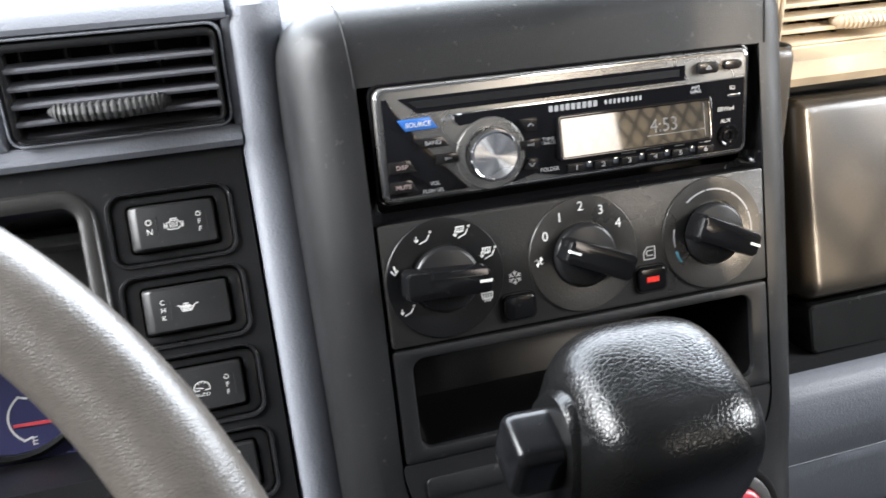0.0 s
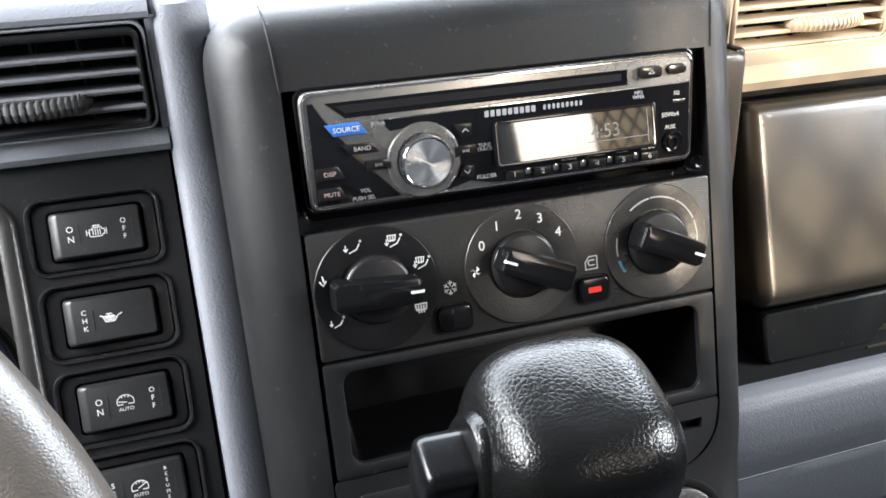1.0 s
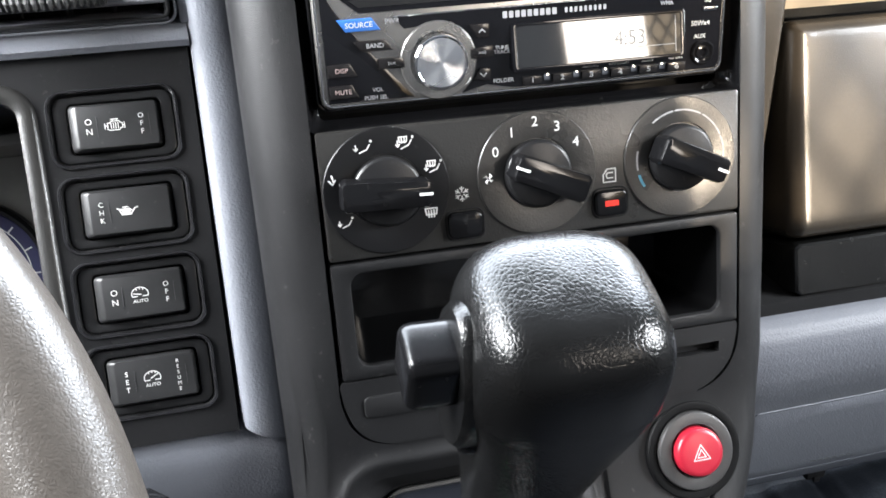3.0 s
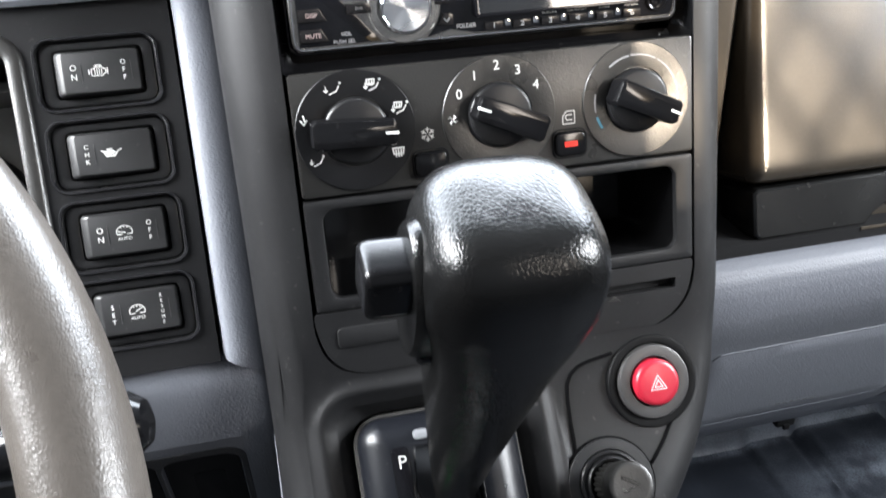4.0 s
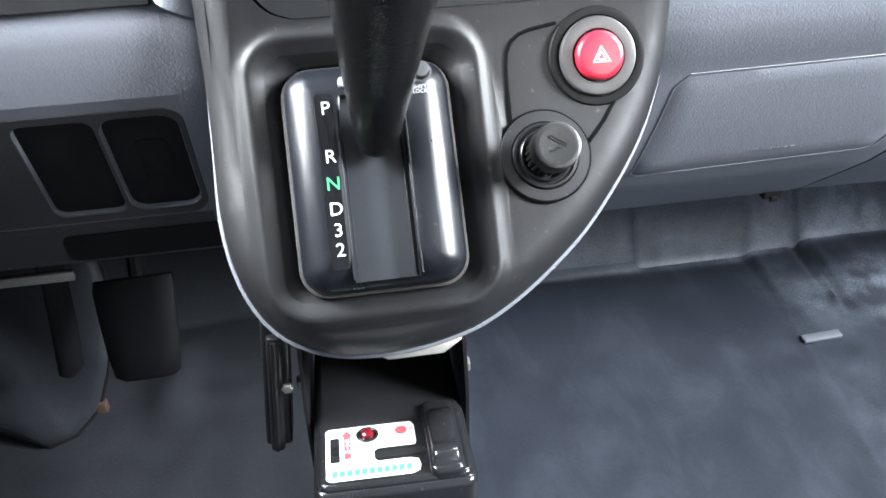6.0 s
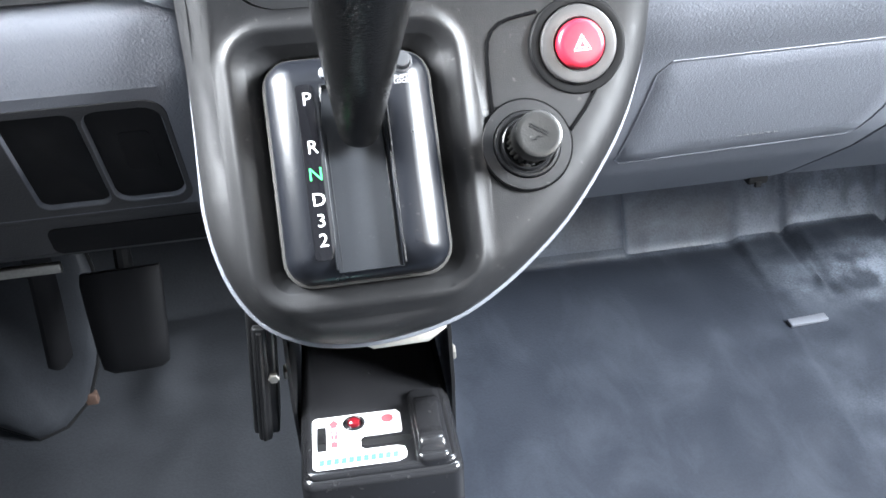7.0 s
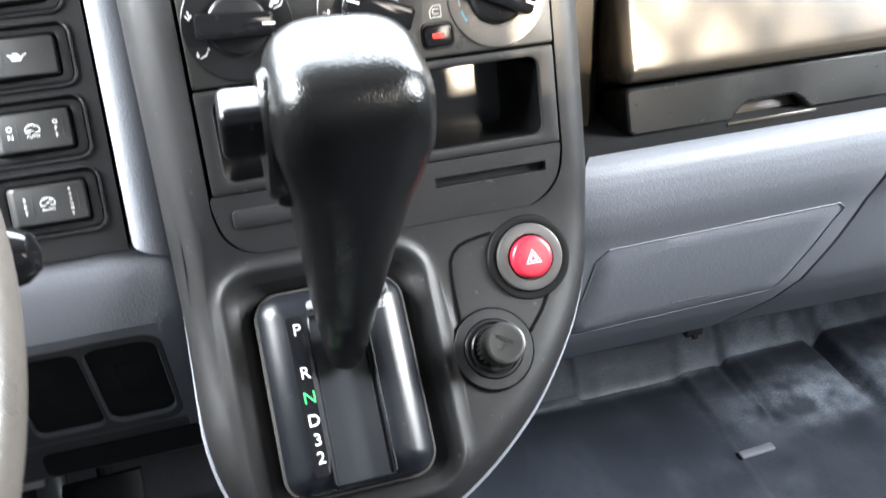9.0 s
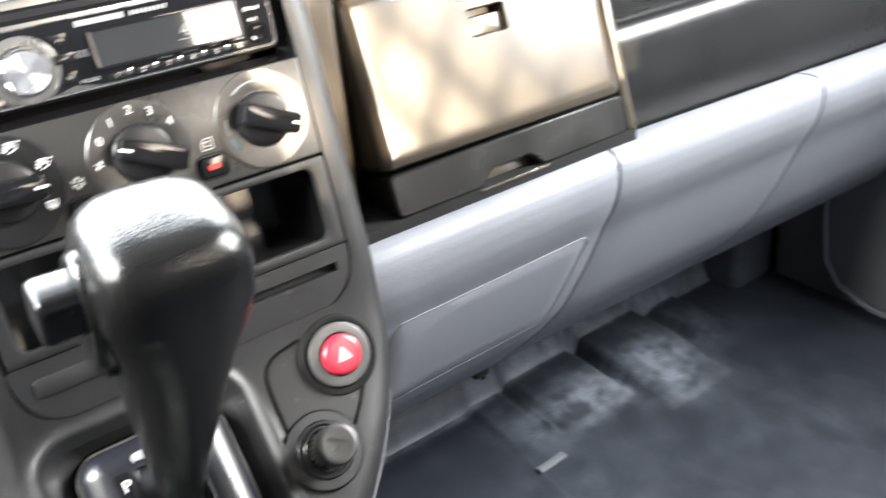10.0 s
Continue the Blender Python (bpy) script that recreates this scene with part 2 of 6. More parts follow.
def box(bm, x0, x1, y0, y1, z0, z1, bevel=1.0, m=None):
    r = min(bevel, (x1 - x0) / 2.01, (y1 - y0) / 2.01)
    base = rrect(x1 - x0, y1 - y0, r, (x0 + x1) / 2, (y0 + y1) / 2, 3)
    b = min(bevel, (z1 - z0) / 2.05)
    lo = inset(base, b * 0.7)
    rows = [[(x, y, z0) for x, y in lo], [(x, y, z0 + b * 0.3) for x, y in inset(base, b * 0.2)], [(x, y, z0 + b) for x, y in base],
            [(x, y, z1 - b) for x, y in base], [(x, y, z1 - b * 0.3) for x, y in inset(base, b * 0.2)], [(x, y, z1) for x, y in lo]]
    return loops3(bm, rows, m=m)


def hollow(bm, outer, inner, z0, z1, z_in, bevel=0.6, m=None):
    """A flat ring: slab between two outlines of equal count, the inner wall going down to z_in."""
    rows = [[(x, y, z0) for x, y in outer], [(x, y, z1 - bevel) for x, y in outer], [(x, y, z1 - bevel * 0.3) for x, y in inset(outer, bevel * 0.3)],
            [(x, y, z1) for x, y in inset(outer, bevel)],
            [(x, y, z1) for x, y in inset(inner, -bevel)], [(x, y, z1 - bevel * 0.3) for x, y in inset(inner, -bevel * 0.3)],
            [(x, y, z1 - bevel) for x, y in inner], [(x, y, z_in) for x, y in inner]]
    return loops3(bm, rows, False, False, m)


def lathe(bm, prof, n=40, m=None):
    """A turned shape about z from (radius, height) pairs."""
    rows = []
    for r, z in prof:
        rows.append([(max(r, 0.01) * math.cos(2 * math.pi * i / n), max(r, 0.01) * math.sin(2 * math.pi * i / n), z) for i in range(n)])
    return loops3(bm, rows, True, True, m)


def tube(bm, pts, r, n=8, closed=False, m=None, flat=1.0):
    """A round bar along points."""
    pts = [Vector(p) for p in pts]
    rows, side = [], None
    for i, p in enumerate(pts):
        a = pts[i - 1] if (i or closed) else p
        b = pts[(i + 1) % len(pts)] if (closed or i < len(pts) - 1) else p
        d = (b - a).normalized()
        if side is None:
            side = d.orthogonal().normalized()
        side = (side - d * side.dot(d)).normalized()
        up = d.cross(side)
        rr = r[i] if isinstance(r, (list, tuple)) else r
        rows.append([p + side * rr * math.cos(2 * math.pi * k / n) + up * rr * flat * math.sin(2 * math.pi * k / n) for k in range(n)])
    if closed:
        rows.append(rows[0])
    return loops3(bm, rows, not closed, not closed, m)


def strokes(bm, lines, w=0.5, z0=0.0, z1=0.12, m=None):
    """Printed strokes: thin raised bars along polylines in the plane."""
    for line in lines:
        for (ax, ay), (bx, by) in zip(line, line[1:]):
            d = Vector((bx - ax, by - ay))
            if d.length < 1e-6:
                continue
            d.normalize()
            nx, ny = -d.y * w / 2, d.x * w / 2
            ex, ey = d.x * w * 0.4, d.y * w * 0.4
            loop = [(ax - ex - nx, ay - ey - ny), (bx + ex - nx, by + ey - ny), (bx + ex + nx, by + ey + ny), (ax - ex + nx, ay - ey + ny)]
            prism(bm, loop, z0, z1, 0, m)
    return bm


def inside(points, loop):
    """Which of the points lie in the loop."""
    p, q = np.asarray(points, float), np.asarray(loop, float)
    res = np.zeros(len(p), bool)
    for (ax, ay), (bx, by) in zip(q, np.roll(q, -1, axis=0)):
        if ay == by:
            continue
        hit = ((ay > p[:, 1]) != (by > p[:, 1])) & (p[:, 0] < (bx - ax) * (p[:, 1] - ay) / (by - ay) + ax)
        res ^= hit
    return res


def loop_distance(points, loop):
    p, q = np.asarray(points, float), np.asarray(loop, float)
    best = np.full(len(p), 1e9)
    for a, b in zip(q, np.roll(q, -1, axis=0)):
        d = b - a
        L = float(d @ d)
        u = np.clip(((p - a) @ d) / L, 0, 1) if L > 0 else np.zeros(len(p))
        best = np.minimum(best, np.hypot(*(p - a - u[:, None] * d).T))
    return best


def sheet(outline, holes=(), lines=(), step=5.0):
    """Triangles over an outline with holes: 2D points and faces."""
    from mathutils import geometry
    pts, edges = [], []
    for loop in (outline, *holes, *lines):
        k = len(pts)
        pts += [Vector(p) for p in loop]
        edges += [(k + i, k + (i + 1) % len(loop)) for i in range(len(loop))]
    q = np.asarray(outline)
    gx, gy = np.meshgrid(np.arange(q[:, 0].min() + step / 2, q[:, 0].max(), step), np.arange(q[:, 1].min() + step / 2, q[:, 1].max(), step))
    grid = np.c_[gx.ravel(), gy.ravel()]
    keep = inside(grid, outline) & (loop_distance(grid, outline) > step * 0.35)
    for loop in (*holes, *lines):
        keep &= loop_distance(grid, loop) > step * 0.35
    pts += [Vector(p) for p in grid[keep]]
    vs, _, fs, *_ = geometry.delaunay_2d_cdt(pts, edges, [], 0, 1e-4)
    xy = np.array([tuple(v) for v in vs])
    mid = np.array([xy[list(f)].mean(axis=0) for f in fs])
    ok = inside(mid, outline)
    for loop in holes:
        ok &= ~inside(mid, loop)
    return xy, [f for f, o in zip(fs, ok) if o]


def sheet_mesh(bm, xy, faces, points3):
    vs = [bm.verts.new(p) for p in points3]
    for f in faces:
        bm.faces.new([vs[i] for i in f])
    loose = [v for v in vs if not v.link_faces]
    for v in loose:
        bm.verts.remove(v)
    return bm


def lettering(body, size, mat, parent, m, align="CENTER", name="lettering", wide=1.0, raised=0.12, label="", leading=0.8, bold=0.0):
    """Letters of the built-in font, size in millimetres of capital height, in the plane of m."""
    cu = bpy.data.curves.new(name, "FONT")
    cu.body, cu.align_x, cu.align_y, cu.extrude = body, align, "CENTER", raised / 2
    cu.size, cu.resolution_u, cu.space_line, cu.offset = size / 0.7, 3, leading, bold
    tmp = bpy.data.objects.new(name, cu)
    me = bpy.data.meshes.new_from_object(tmp)
    me.name = name
    bpy.data.objects.remove(tmp)
    bpy.data.curves.remove(cu)
    me.transform(MM @ Matrix.Diagonal((wide, 1, 1, 1)))
    me.materials.clear()
    me.materials.append(mat)
    ob = new(name, me)
    ob.parent = parent
    ob.matrix_basis = m @ Matrix.Translation((0, 0, raised * 0.0005))
    if label:
        ob["label"] = label
    return ob


def extrude_profile(bm, prof, x0, x1, nx=2, cut=None, closed=True):
    """A long shape along x with a profile of (y, z) points."""
    rows = [[(x0 + (x1 - x0) * i / nx, y, z) for y, z in prof] for i in range(nx + 1)]
    vs = [[bm.verts.new(p) for p in row] for row in rows]
    n = len(prof)
    for a, b in zip(vs, vs[1:]):
        for k in range(n if closed else n - 1):
            bm.faces.new((a[k], a[(k + 1) % n], b[(k + 1) % n], b[k]))
    if closed:
        bm.faces.new(vs[0][::-1])
        bm.faces.new(vs[-1])
    return bm


# ---------------------------------------------------------------- the console's curved face: x across, s down along the face
def _profile():
    up = lambda z: 341.5 + 0.2364 * (z - 658)
    low = lambda z: 269 + 0.87 * (z - 449)
    a, c, b = Vector((up(515), 515)), Vector((300.7, 485.5)), Vector((low(457), 457))
    pts = [Vector((up(765), 765)), Vector((up(640), 640)), a]
    for i in range(1, 12):
        u = i / 12
        pts.append((1 - u) ** 2 * a + 2 * u * (1 - u) * c + u * u * b)
    return pts + [b, Vector((low(400), 400)), Vector((low(320), 320))]


PROF = _profile()
LEN = [0.0]
for _p, _q in zip(PROF, PROF[1:]):
    LEN.append(LEN[-1] + (_q - _p).length)


def along(s):
    """Place and outward normal of the face at s, in (y, z)."""
    k = 0
    while k < len(PROF) - 2 and s > LEN[k + 1]:
        k += 1
    tan = (PROF[k + 1] - PROF[k]).normalized()
    p = PROF[k] + tan * (s - LEN[k])
    # normals glide over the bend
    j = min(max(k + (1 if (s - LEN[k]) > (LEN[k + 1] - LEN[k]) / 2 else -1), 0), len(PROF) - 2)
    t2 = (PROF[j + 1] - PROF[j]).normalized()
    if 2 <= k <= 13:
        f = abs((s - LEN[k]) / (LEN[k + 1] - LEN[k]) - 0.5)
        tan = (tan * (1 - f) + t2 * f).normalized()
    return p, Vector((tan.y, -tan.x))


def face_pt(x, s, out=0.0):
    p, n = along(s)
    q = p + n * out
    return Vector((x, q.x, q.y))


def face_m(x, s, out=0.0, spin=0.0):
    """A frame on the face: x to the right, y up the face, z outwards."""
    p, n = along(s)
    X, Z = Vector((1, 0, 0)), Vector((0, n.x, n.y))
    Y = Z.cross(X)
    q = face_pt(x, s, out) * 0.001
    return Matrix(((X.x, Y.x, Z.x, q.x), (X.y, Y.y, Z.y, q.y), (X.z, Y.z, Z.z, q.z), (0, 0, 0, 1))) @ pose(0, 0, 0, 0, 0, spin)

# ---------------------------------------------------------------- the cab: floor, walls, roof, ground outside
def slab(name, x0, x1, y0, y1, z0, z1, mat, label, bevel=4.0):
    bm = bmesh.new()
    box(bm, x0, x1, y0, y1, z0, z1, bevel)
    return tagged(part(name, bm, mat), label, "structure", kind="structure")


def smooth(a, b, v):
    u = min(max((v - a) / (b - a), 0.0), 1.0)
    return u * u * (3 - 2 * u)


def floor_height(x, y):
    """The rubber mat: flat, with a thin overlay on the driver's side, three foot pads and the climbing toe board."""
    z = 12.0
    toe = 684 if x < 455 else 692
    yy = y + 3 * noise.noise((x * 0.006, 0, 3))
    climb = max(0.0, yy - toe) * 1.6 * smooth(toe - 8, toe + 14, yy)
    z += climb
    # foot pads, soft on top, with a clear drop at their sides
    for (a, b, c, h, run) in ((598, 656, 548, 7, 70), (668, 792, 566, 17, 90), (808, 936, 510, 24, 110), (968, 1030, 560, 10, 90)):
        side = smooth(a - 8, a + 8, x) * (1 - smooth(b - 8, b + 8, x))
        z = max(z, 12 + h * side * (0.22 * smooth(c - 9, c + 11, y) + 0.78 * smooth(c, c + run, y)) + climb)
    # a narrow rib between the first two pads
    z += 7 * math.exp(-((x - 661 - (y - 620) * 0.06) / 4.5) ** 2) * smooth(566, 590, y)
    # edge of the overlay
    edge = 575 + (y - 306) * 0.084
    z += 2.4 * (1 - smooth(edge - 3, edge + 3, x)) * smooth(-40, 40, x) * (1 - smooth(660, 690, y))
    z += 2.0 * noise.noise((x * 0.008, y * 0.008, 0)) + 0.8 * noise.noise((x * 0.03, y * 0.03, 5))
    for xc in (455, 664, 800):
        z += 5 * math.exp(-((x - xc) / 5) ** 2) * smooth(684, 700, y)
    if x < -20:
        z -= 6 * smooth(-20, -140, x)
    # hollow for the heel on the driver's side
    z += 9 * math.exp(-((x + 95) / 26) ** 2) * smooth(500, 590, y) * (1 - smooth(640, 690, y))
    return z


def worn_and_lit(x, y):
    """How pale the rubber is at a place, 0 to 1: wear, plus light put into the colour."""
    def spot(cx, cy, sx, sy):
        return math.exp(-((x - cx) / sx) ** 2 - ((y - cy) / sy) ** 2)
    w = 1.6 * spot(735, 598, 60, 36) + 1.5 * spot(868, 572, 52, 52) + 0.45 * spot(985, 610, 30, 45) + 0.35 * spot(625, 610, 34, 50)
    # the first spot here is a painted sheen on the mat
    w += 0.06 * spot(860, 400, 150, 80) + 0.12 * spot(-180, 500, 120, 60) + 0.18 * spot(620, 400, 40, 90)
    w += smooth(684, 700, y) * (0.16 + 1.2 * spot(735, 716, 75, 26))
    # the second spot pales the right of the floor in place of light
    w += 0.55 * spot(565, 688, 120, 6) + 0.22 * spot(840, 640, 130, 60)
    # toe board's right part paled as if light reached it
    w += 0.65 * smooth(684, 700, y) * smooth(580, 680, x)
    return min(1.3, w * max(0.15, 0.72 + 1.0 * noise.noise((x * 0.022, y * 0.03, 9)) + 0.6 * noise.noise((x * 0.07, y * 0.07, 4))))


def floor_mat():
    xs = np.concatenate([np.arange(-640, -200, 16.0), np.arange(-200, 240, 8.0), np.arange(240, 1060, 4.0), np.arange(1060, 1245, 16.0)])
    ys = np.concatenate([np.arange(-560, 300, 20.0), np.arange(300, 490, 8.0), np.arange(490, 760, 3.5), np.arange(760, 890, 16.0)])
    # columns by the pedals take the rubber that is darkened for shade
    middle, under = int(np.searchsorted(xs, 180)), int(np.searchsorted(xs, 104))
    for name, label, scuffed, cols, mat in (("toe_board", "scuffed grey rubber toe board with painted light, climbing under the dash", True, range(middle, len(xs) - 1), M_TOE),
                                            ("toe_board", "rubber toe board behind the pedals, shade in its dark colour", True, range(middle), M_FOOTSHADE),
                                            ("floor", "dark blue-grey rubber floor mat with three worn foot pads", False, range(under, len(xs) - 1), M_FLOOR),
                                            ("floor", "rubber floor mat under the pedals, shade in its dark colour", False, range(under), M_FOOTSHADE)):
        mesh, vert = bmesh.new(), {}

        def at_grid(i, j):
            if (i, j) not in vert:
                vert[i, j] = mesh.verts.new((xs[i], ys[j], floor_height(xs[i], ys[j])))
            return vert[i, j]
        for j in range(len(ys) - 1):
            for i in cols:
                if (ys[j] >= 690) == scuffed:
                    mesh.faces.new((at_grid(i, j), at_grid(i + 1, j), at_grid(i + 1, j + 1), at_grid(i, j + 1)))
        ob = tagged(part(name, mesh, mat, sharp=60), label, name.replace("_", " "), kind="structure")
        # holds rubbed places and painted-in light alike
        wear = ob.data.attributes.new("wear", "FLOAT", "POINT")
        wear.data.foreach_set("value", [worn_and_lit(v.co.x * 1000, v.co.y * 1000) for v in ob.data.vertices])


floor_mat()
slab("floor_pan", -680, 1290, -600, 900, -60, -12, M_DARK, "dark steel floor pan under the rubber mat")
slab("wall_front", -680, 1290, 880, 920, -60, 800, M_DARK, "dark front bulkhead under the dashboard")
# back wall with its window
slab("wall_back", -680, 1290, -620, -590, -60, 775, M_WALL, "grey trimmed back wall below the rear window")
slab("wall_back_top", -680, 1290, -620, -590, 1180, 1480, M_WALL, "grey trimmed back wall above the rear window")
slab("wall_back_left", -680, 540, -620, -590, 775, 1180, M_WALL, "grey trimmed back wall beside the rear window")
slab("wall_back_right", 925, 1290, -620, -590, 775, 1180, M_WALL, "grey trimmed back wall beside the rear window")
slab("ceiling", -680, 1290, -620, 470, 1470, 1500, M_ROOF, "pale fabric headliner over the cab")
for nm, x0, x1 in (("wall_left", -690, -660), ("wall_right", 1255, 1285)):
    slab(nm, x0, x1, -600, 900, -60, 790, M_WALL, "grey cab side with a door below the window")
    slab(nm + "_rear", x0, x1, -600, -330, 790, 1480, M_WALL, "grey cab corner post behind the door window")
    slab(nm + "_front", x0, x1, 520, 640, 790, 1480, M_WALL, "grey windshield post")
    slab(nm + "_top", x0, x1, -330, 520, 1330, 1480, M_WALL, "grey roof rail above the door window")


def rear_grille():
    """A diamond grille that stands behind the rear window and breaks up the sunlight."""
    g = thing("window_grille", "diamond-mesh metal guard standing behind the rear window", "window guard", at(0, -1900, 0), kind="structure")
    for k in range(-16, 40):
        for sgn in (1, -1):
            x = k * 62.0
            bm = bmesh.new()
            a = Vector((x, sgn * 2.5, 600))
            b = Vector((x + sgn * 700, sgn * 2.5, 1650))
            tube(bm, [a, b], 5.5, 6)
            part("wire", bm, M_STEEL, g)
    bm = bmesh.new()
    for x in (-1000, 2600):
        tube(bm, [(x, 0, -500), (x, 0, 1800)], 24, 10)
    tube(bm, [(-1000, 0, 600), (2600, 0, 600)], 15, 8)
    tube(bm, [(-1000, 0, 1650), (2600, 0, 1650)], 15, 8)
    part("rail", bm, M_STEEL, g)
    return g


rear_grille()
bm = bmesh.new()
n = 40
loops3(bm, [[(0.01 * math.cos(2 * math.pi * i / n), 0.01 * math.sin(2 * math.pi * i / n), -500) for i in range(n)],
            [(3000000 * math.cos(2 * math.pi * i / n), 3000000 * math.sin(2 * math.pi * i / n), -500) for i in range(n)]], False, False)
tagged(part("ground", bm, M_GROUND), "dark asphalt yard outside the cab", "ground", kind="structure")


# ---------------------------------------------------------------- dashboard body
def dash_driver():
    d = thing("dashboard", "grey moulded plastic truck dashboard with dark inserts", "dashboard", kind="structure")
    # column of grey plastic between the switch panel and the console, with the surround of the left vent
    bm = bmesh.new()
    out = [(900, 500), (560, 512), (345, 510), (334, 515), (337, 522), (402, 668), (408, 684), (408, 738), (411, 747), (418, 752), (600, 758), (900, 758)]
    rows = []
    for x, dy in ((20.6, 7), (20.8, 3), (21.6, 0), (23.2, -2.6), (25.8, -4.4), (29.5, -5.2), (35, -4.6), (40, -2.5), (46, 2)):
        rows.append([(x, y + (dy if y < 500 else 0), z + (max(-7.0, (31 - x) * 0.5) if z < 530 else 0)) for y, z in out])
    loops3(bm, rows)
    part("dash_column", bm, M_DASH, d)
    # frame round the left vent: bar above, bar below, left end
    bm = bmesh.new()
    extrude_profile(bm, [(900, 741.6), (424, 741.6), (408, 741.4), (405.4, 742.6), (405, 745), (407, 749), (412, 752.4), (422, 755), (900, 760)], -420, 21, 2)
    part("dash_top", bm, M_DASH, d)
    bm = bmesh.new()
    extrude_profile(bm, [(900, 720), (408, 720), (401, 722), (400, 726), (405, 731), (420, 738), (445, 748), (500, 756), (900, 760)], 44, 285.5, 3)
    part("dash_top", bm, M_DASH, d)
    bm = bmesh.new()
    extrude_profile(bm, [(900, 683), (424, 683), (407, 683), (406, 686), (408, 693), (424, 694), (900, 694)], -420, 21, 2)
    part("vent_sill", bm, M_DASH, d)
    bm = bmesh.new()
    box(bm, -420, -80, 407, 600, 692, 743, 2)
    part("vent_cheek", bm, M_DASH, d)
    bm = bmesh.new()
    box(bm, 18.5, 24, 407, 480, 693, 743, 1)
    part("vent_jamb", bm, M_DASH, d)
    bm = bmesh.new()
    box(bm, -90, 30, 470, 480, 680, 745, 1)
    part("vent_duct", bm, M_DARK, d)
    bm = bmesh.new()
    box(bm, -656, -416, 404, 880, 334, 757, 6)
    part("dash_end", bm, M_DASH, d)
    bm = bmesh.new()
    box(bm, -416, 290, 600, 640, 336, 740, 3)
    part("dash_bulkhead", bm, M_DARK, d)
    # knee panel with two blanked pockets
    KNEE_TOP = [(362, 517), (344, 517.6), (338, 516.6), (334, 513.4), (332, 508), (331.4, 500), (331.3, 490), (331.5, 480), (332, 470)]
    pk = [rrect(42, 80, 7, -46, -3, 4), rrect(42, 80, 10, -1.5, -3, 4)]
    # face of the pocket zone is a plate with two openings; the rest is extruded round it
    bm = bmesh.new()
    extrude_profile(bm, [*KNEE_TOP, (362, 470)], -420, 23, 6)
    part("knee_ledge", bm, M_DASH, d)
    # lip of the grey knee panel, coloured dark for the shade below the ledge
    bm = bmesh.new()
    extrude_profile(bm, [(560, 374), (366.5, 374), (368.6, 371), (370.2, 366), (374, 342), (382, 334), (420, 333), (560, 340)], -420, 23, 6)
    part("knee_lip", bm, M_POCKET, d)
    slope = math.degrees(math.atan2(366.5 - 332, 96))
    fm = at(0, 349.3, 422, 90 + slope, 0, 0)
    xy, fs = sheet([(-420, -51), (23, -51), (23, 51), (-420, 51)], pk, step=30)
    bm = bmesh.new()
    sheet_mesh(bm, xy, fs, [(x, y, 0) for x, y in xy])
    for lp in pk:
        loops3(bm, [[(x, y, 0) for x, y in lp], [(x, y, -2) for x, y in inset(lp, 0.8)], [(x, y, -9) for x, y in inset(lp, 1.2)]], False, False)
    part("knee_face", bm, M_DASH, d, m=fm)
    for (w, h, r, cx, cy) in ((41, 79, 6, -46, -3), (41, 79, 9, -1.5, -3)):
        bm = bmesh.new()
        prism(bm, rrect(w, h, r, cx, cy, 4), -12, -2.6, 1.2)
        if cx > -10:
            prism(bm, rrect(18, 34, 4, cx + 2, cy + 2, 4), -2.8, -2.0, 0.5)
        part("blank_cover", bm, M_VOID, d, "black blanking cover", m=fm)
    # raised sheet painting the shade round the covers, ridge beside the console, slot below
    bm = bmesh.new()
    tray = [(x if x > -40 else -419.0, y) for x, y in rrect(90, 92, 12, -22.5, -3.5, 5)]
    xy, fs = sheet(tray, [inset(lp, -0.3) for lp in pk], step=30)
    sheet_mesh(bm, xy, fs, [(x, y, 0.5) for x, y in xy])
    loops3(bm, [[(x, y, 0.5) for x, y in tray], [(x, y, -0.4) for x, y in inset(tray, -0.6)]], False, False)
    part("knee_shade", bm, M_POCKET, d, "charcoal sheet that paints the shade round the covers", m=fm)
    bm = bmesh.new()
    run = [*KNEE_TOP, (349.3, 422), (366.5, 374), (368.6, 371), (370.2, 366), (374, 342), (382, 334)]
    rows = []
    for x, dy in ((23, 0), (30, 0), (36, 0.1), (40, 0.6), (42.6, 1.8), (44.4, 4.2), (45.2, 8), (45.2, 30)):
        rows.append([bm.verts.new((x, y + dy, z - (0.42 * (x - 23) * smooth(480, 508, z)))) for y, z in run])
    for a, b in zip(rows, rows[1:]):
        for k in range(len(run) - 1):
            bm.faces.new((a[k], a[k + 1], b[k + 1], b[k]))
    part("knee_end", bm, M_DASH, d, sharp=70)
    bm = bmesh.new()
    prism(bm, rrect(104, 22, 6, -20, 352, 5), 0, 0.8, 0.5, Matrix(((1, 0, 0, 0), (0, -0.18, -0.98, 372.4 + 0.18 * 353), (0, 0.98, -0.18, 0.02 * 353), (0, 0, 0, 1))))
    part("slot_cover", bm, M_VOID, d, "dark slot below the covers")
    bm = bmesh.new()
    box(bm, -420, 44, 385, 390, 360, 480, 1)
    part("knee_back", bm, M_DARK, d)
    return d


DASH = dash_driver()


# switch panel: a black plate leaning back, with four rocker switches in it
SWITCH_SLOPE = 25.5
M_ROCKER = material("rocker_plastic", (0.015, 0.015, 0.0155), 0.38, grain=0.1, grain_scale=1500, mottle=0.1, wear=0.05, specular=0.35)
M_WELLRIM = material("rim_gloss", (0.010, 0.010, 0.011), 0.20, mottle=0.1, specular=0.5)
M_DIVIDER = material("faint_print", (0.05, 0.05, 0.05), 0.5)
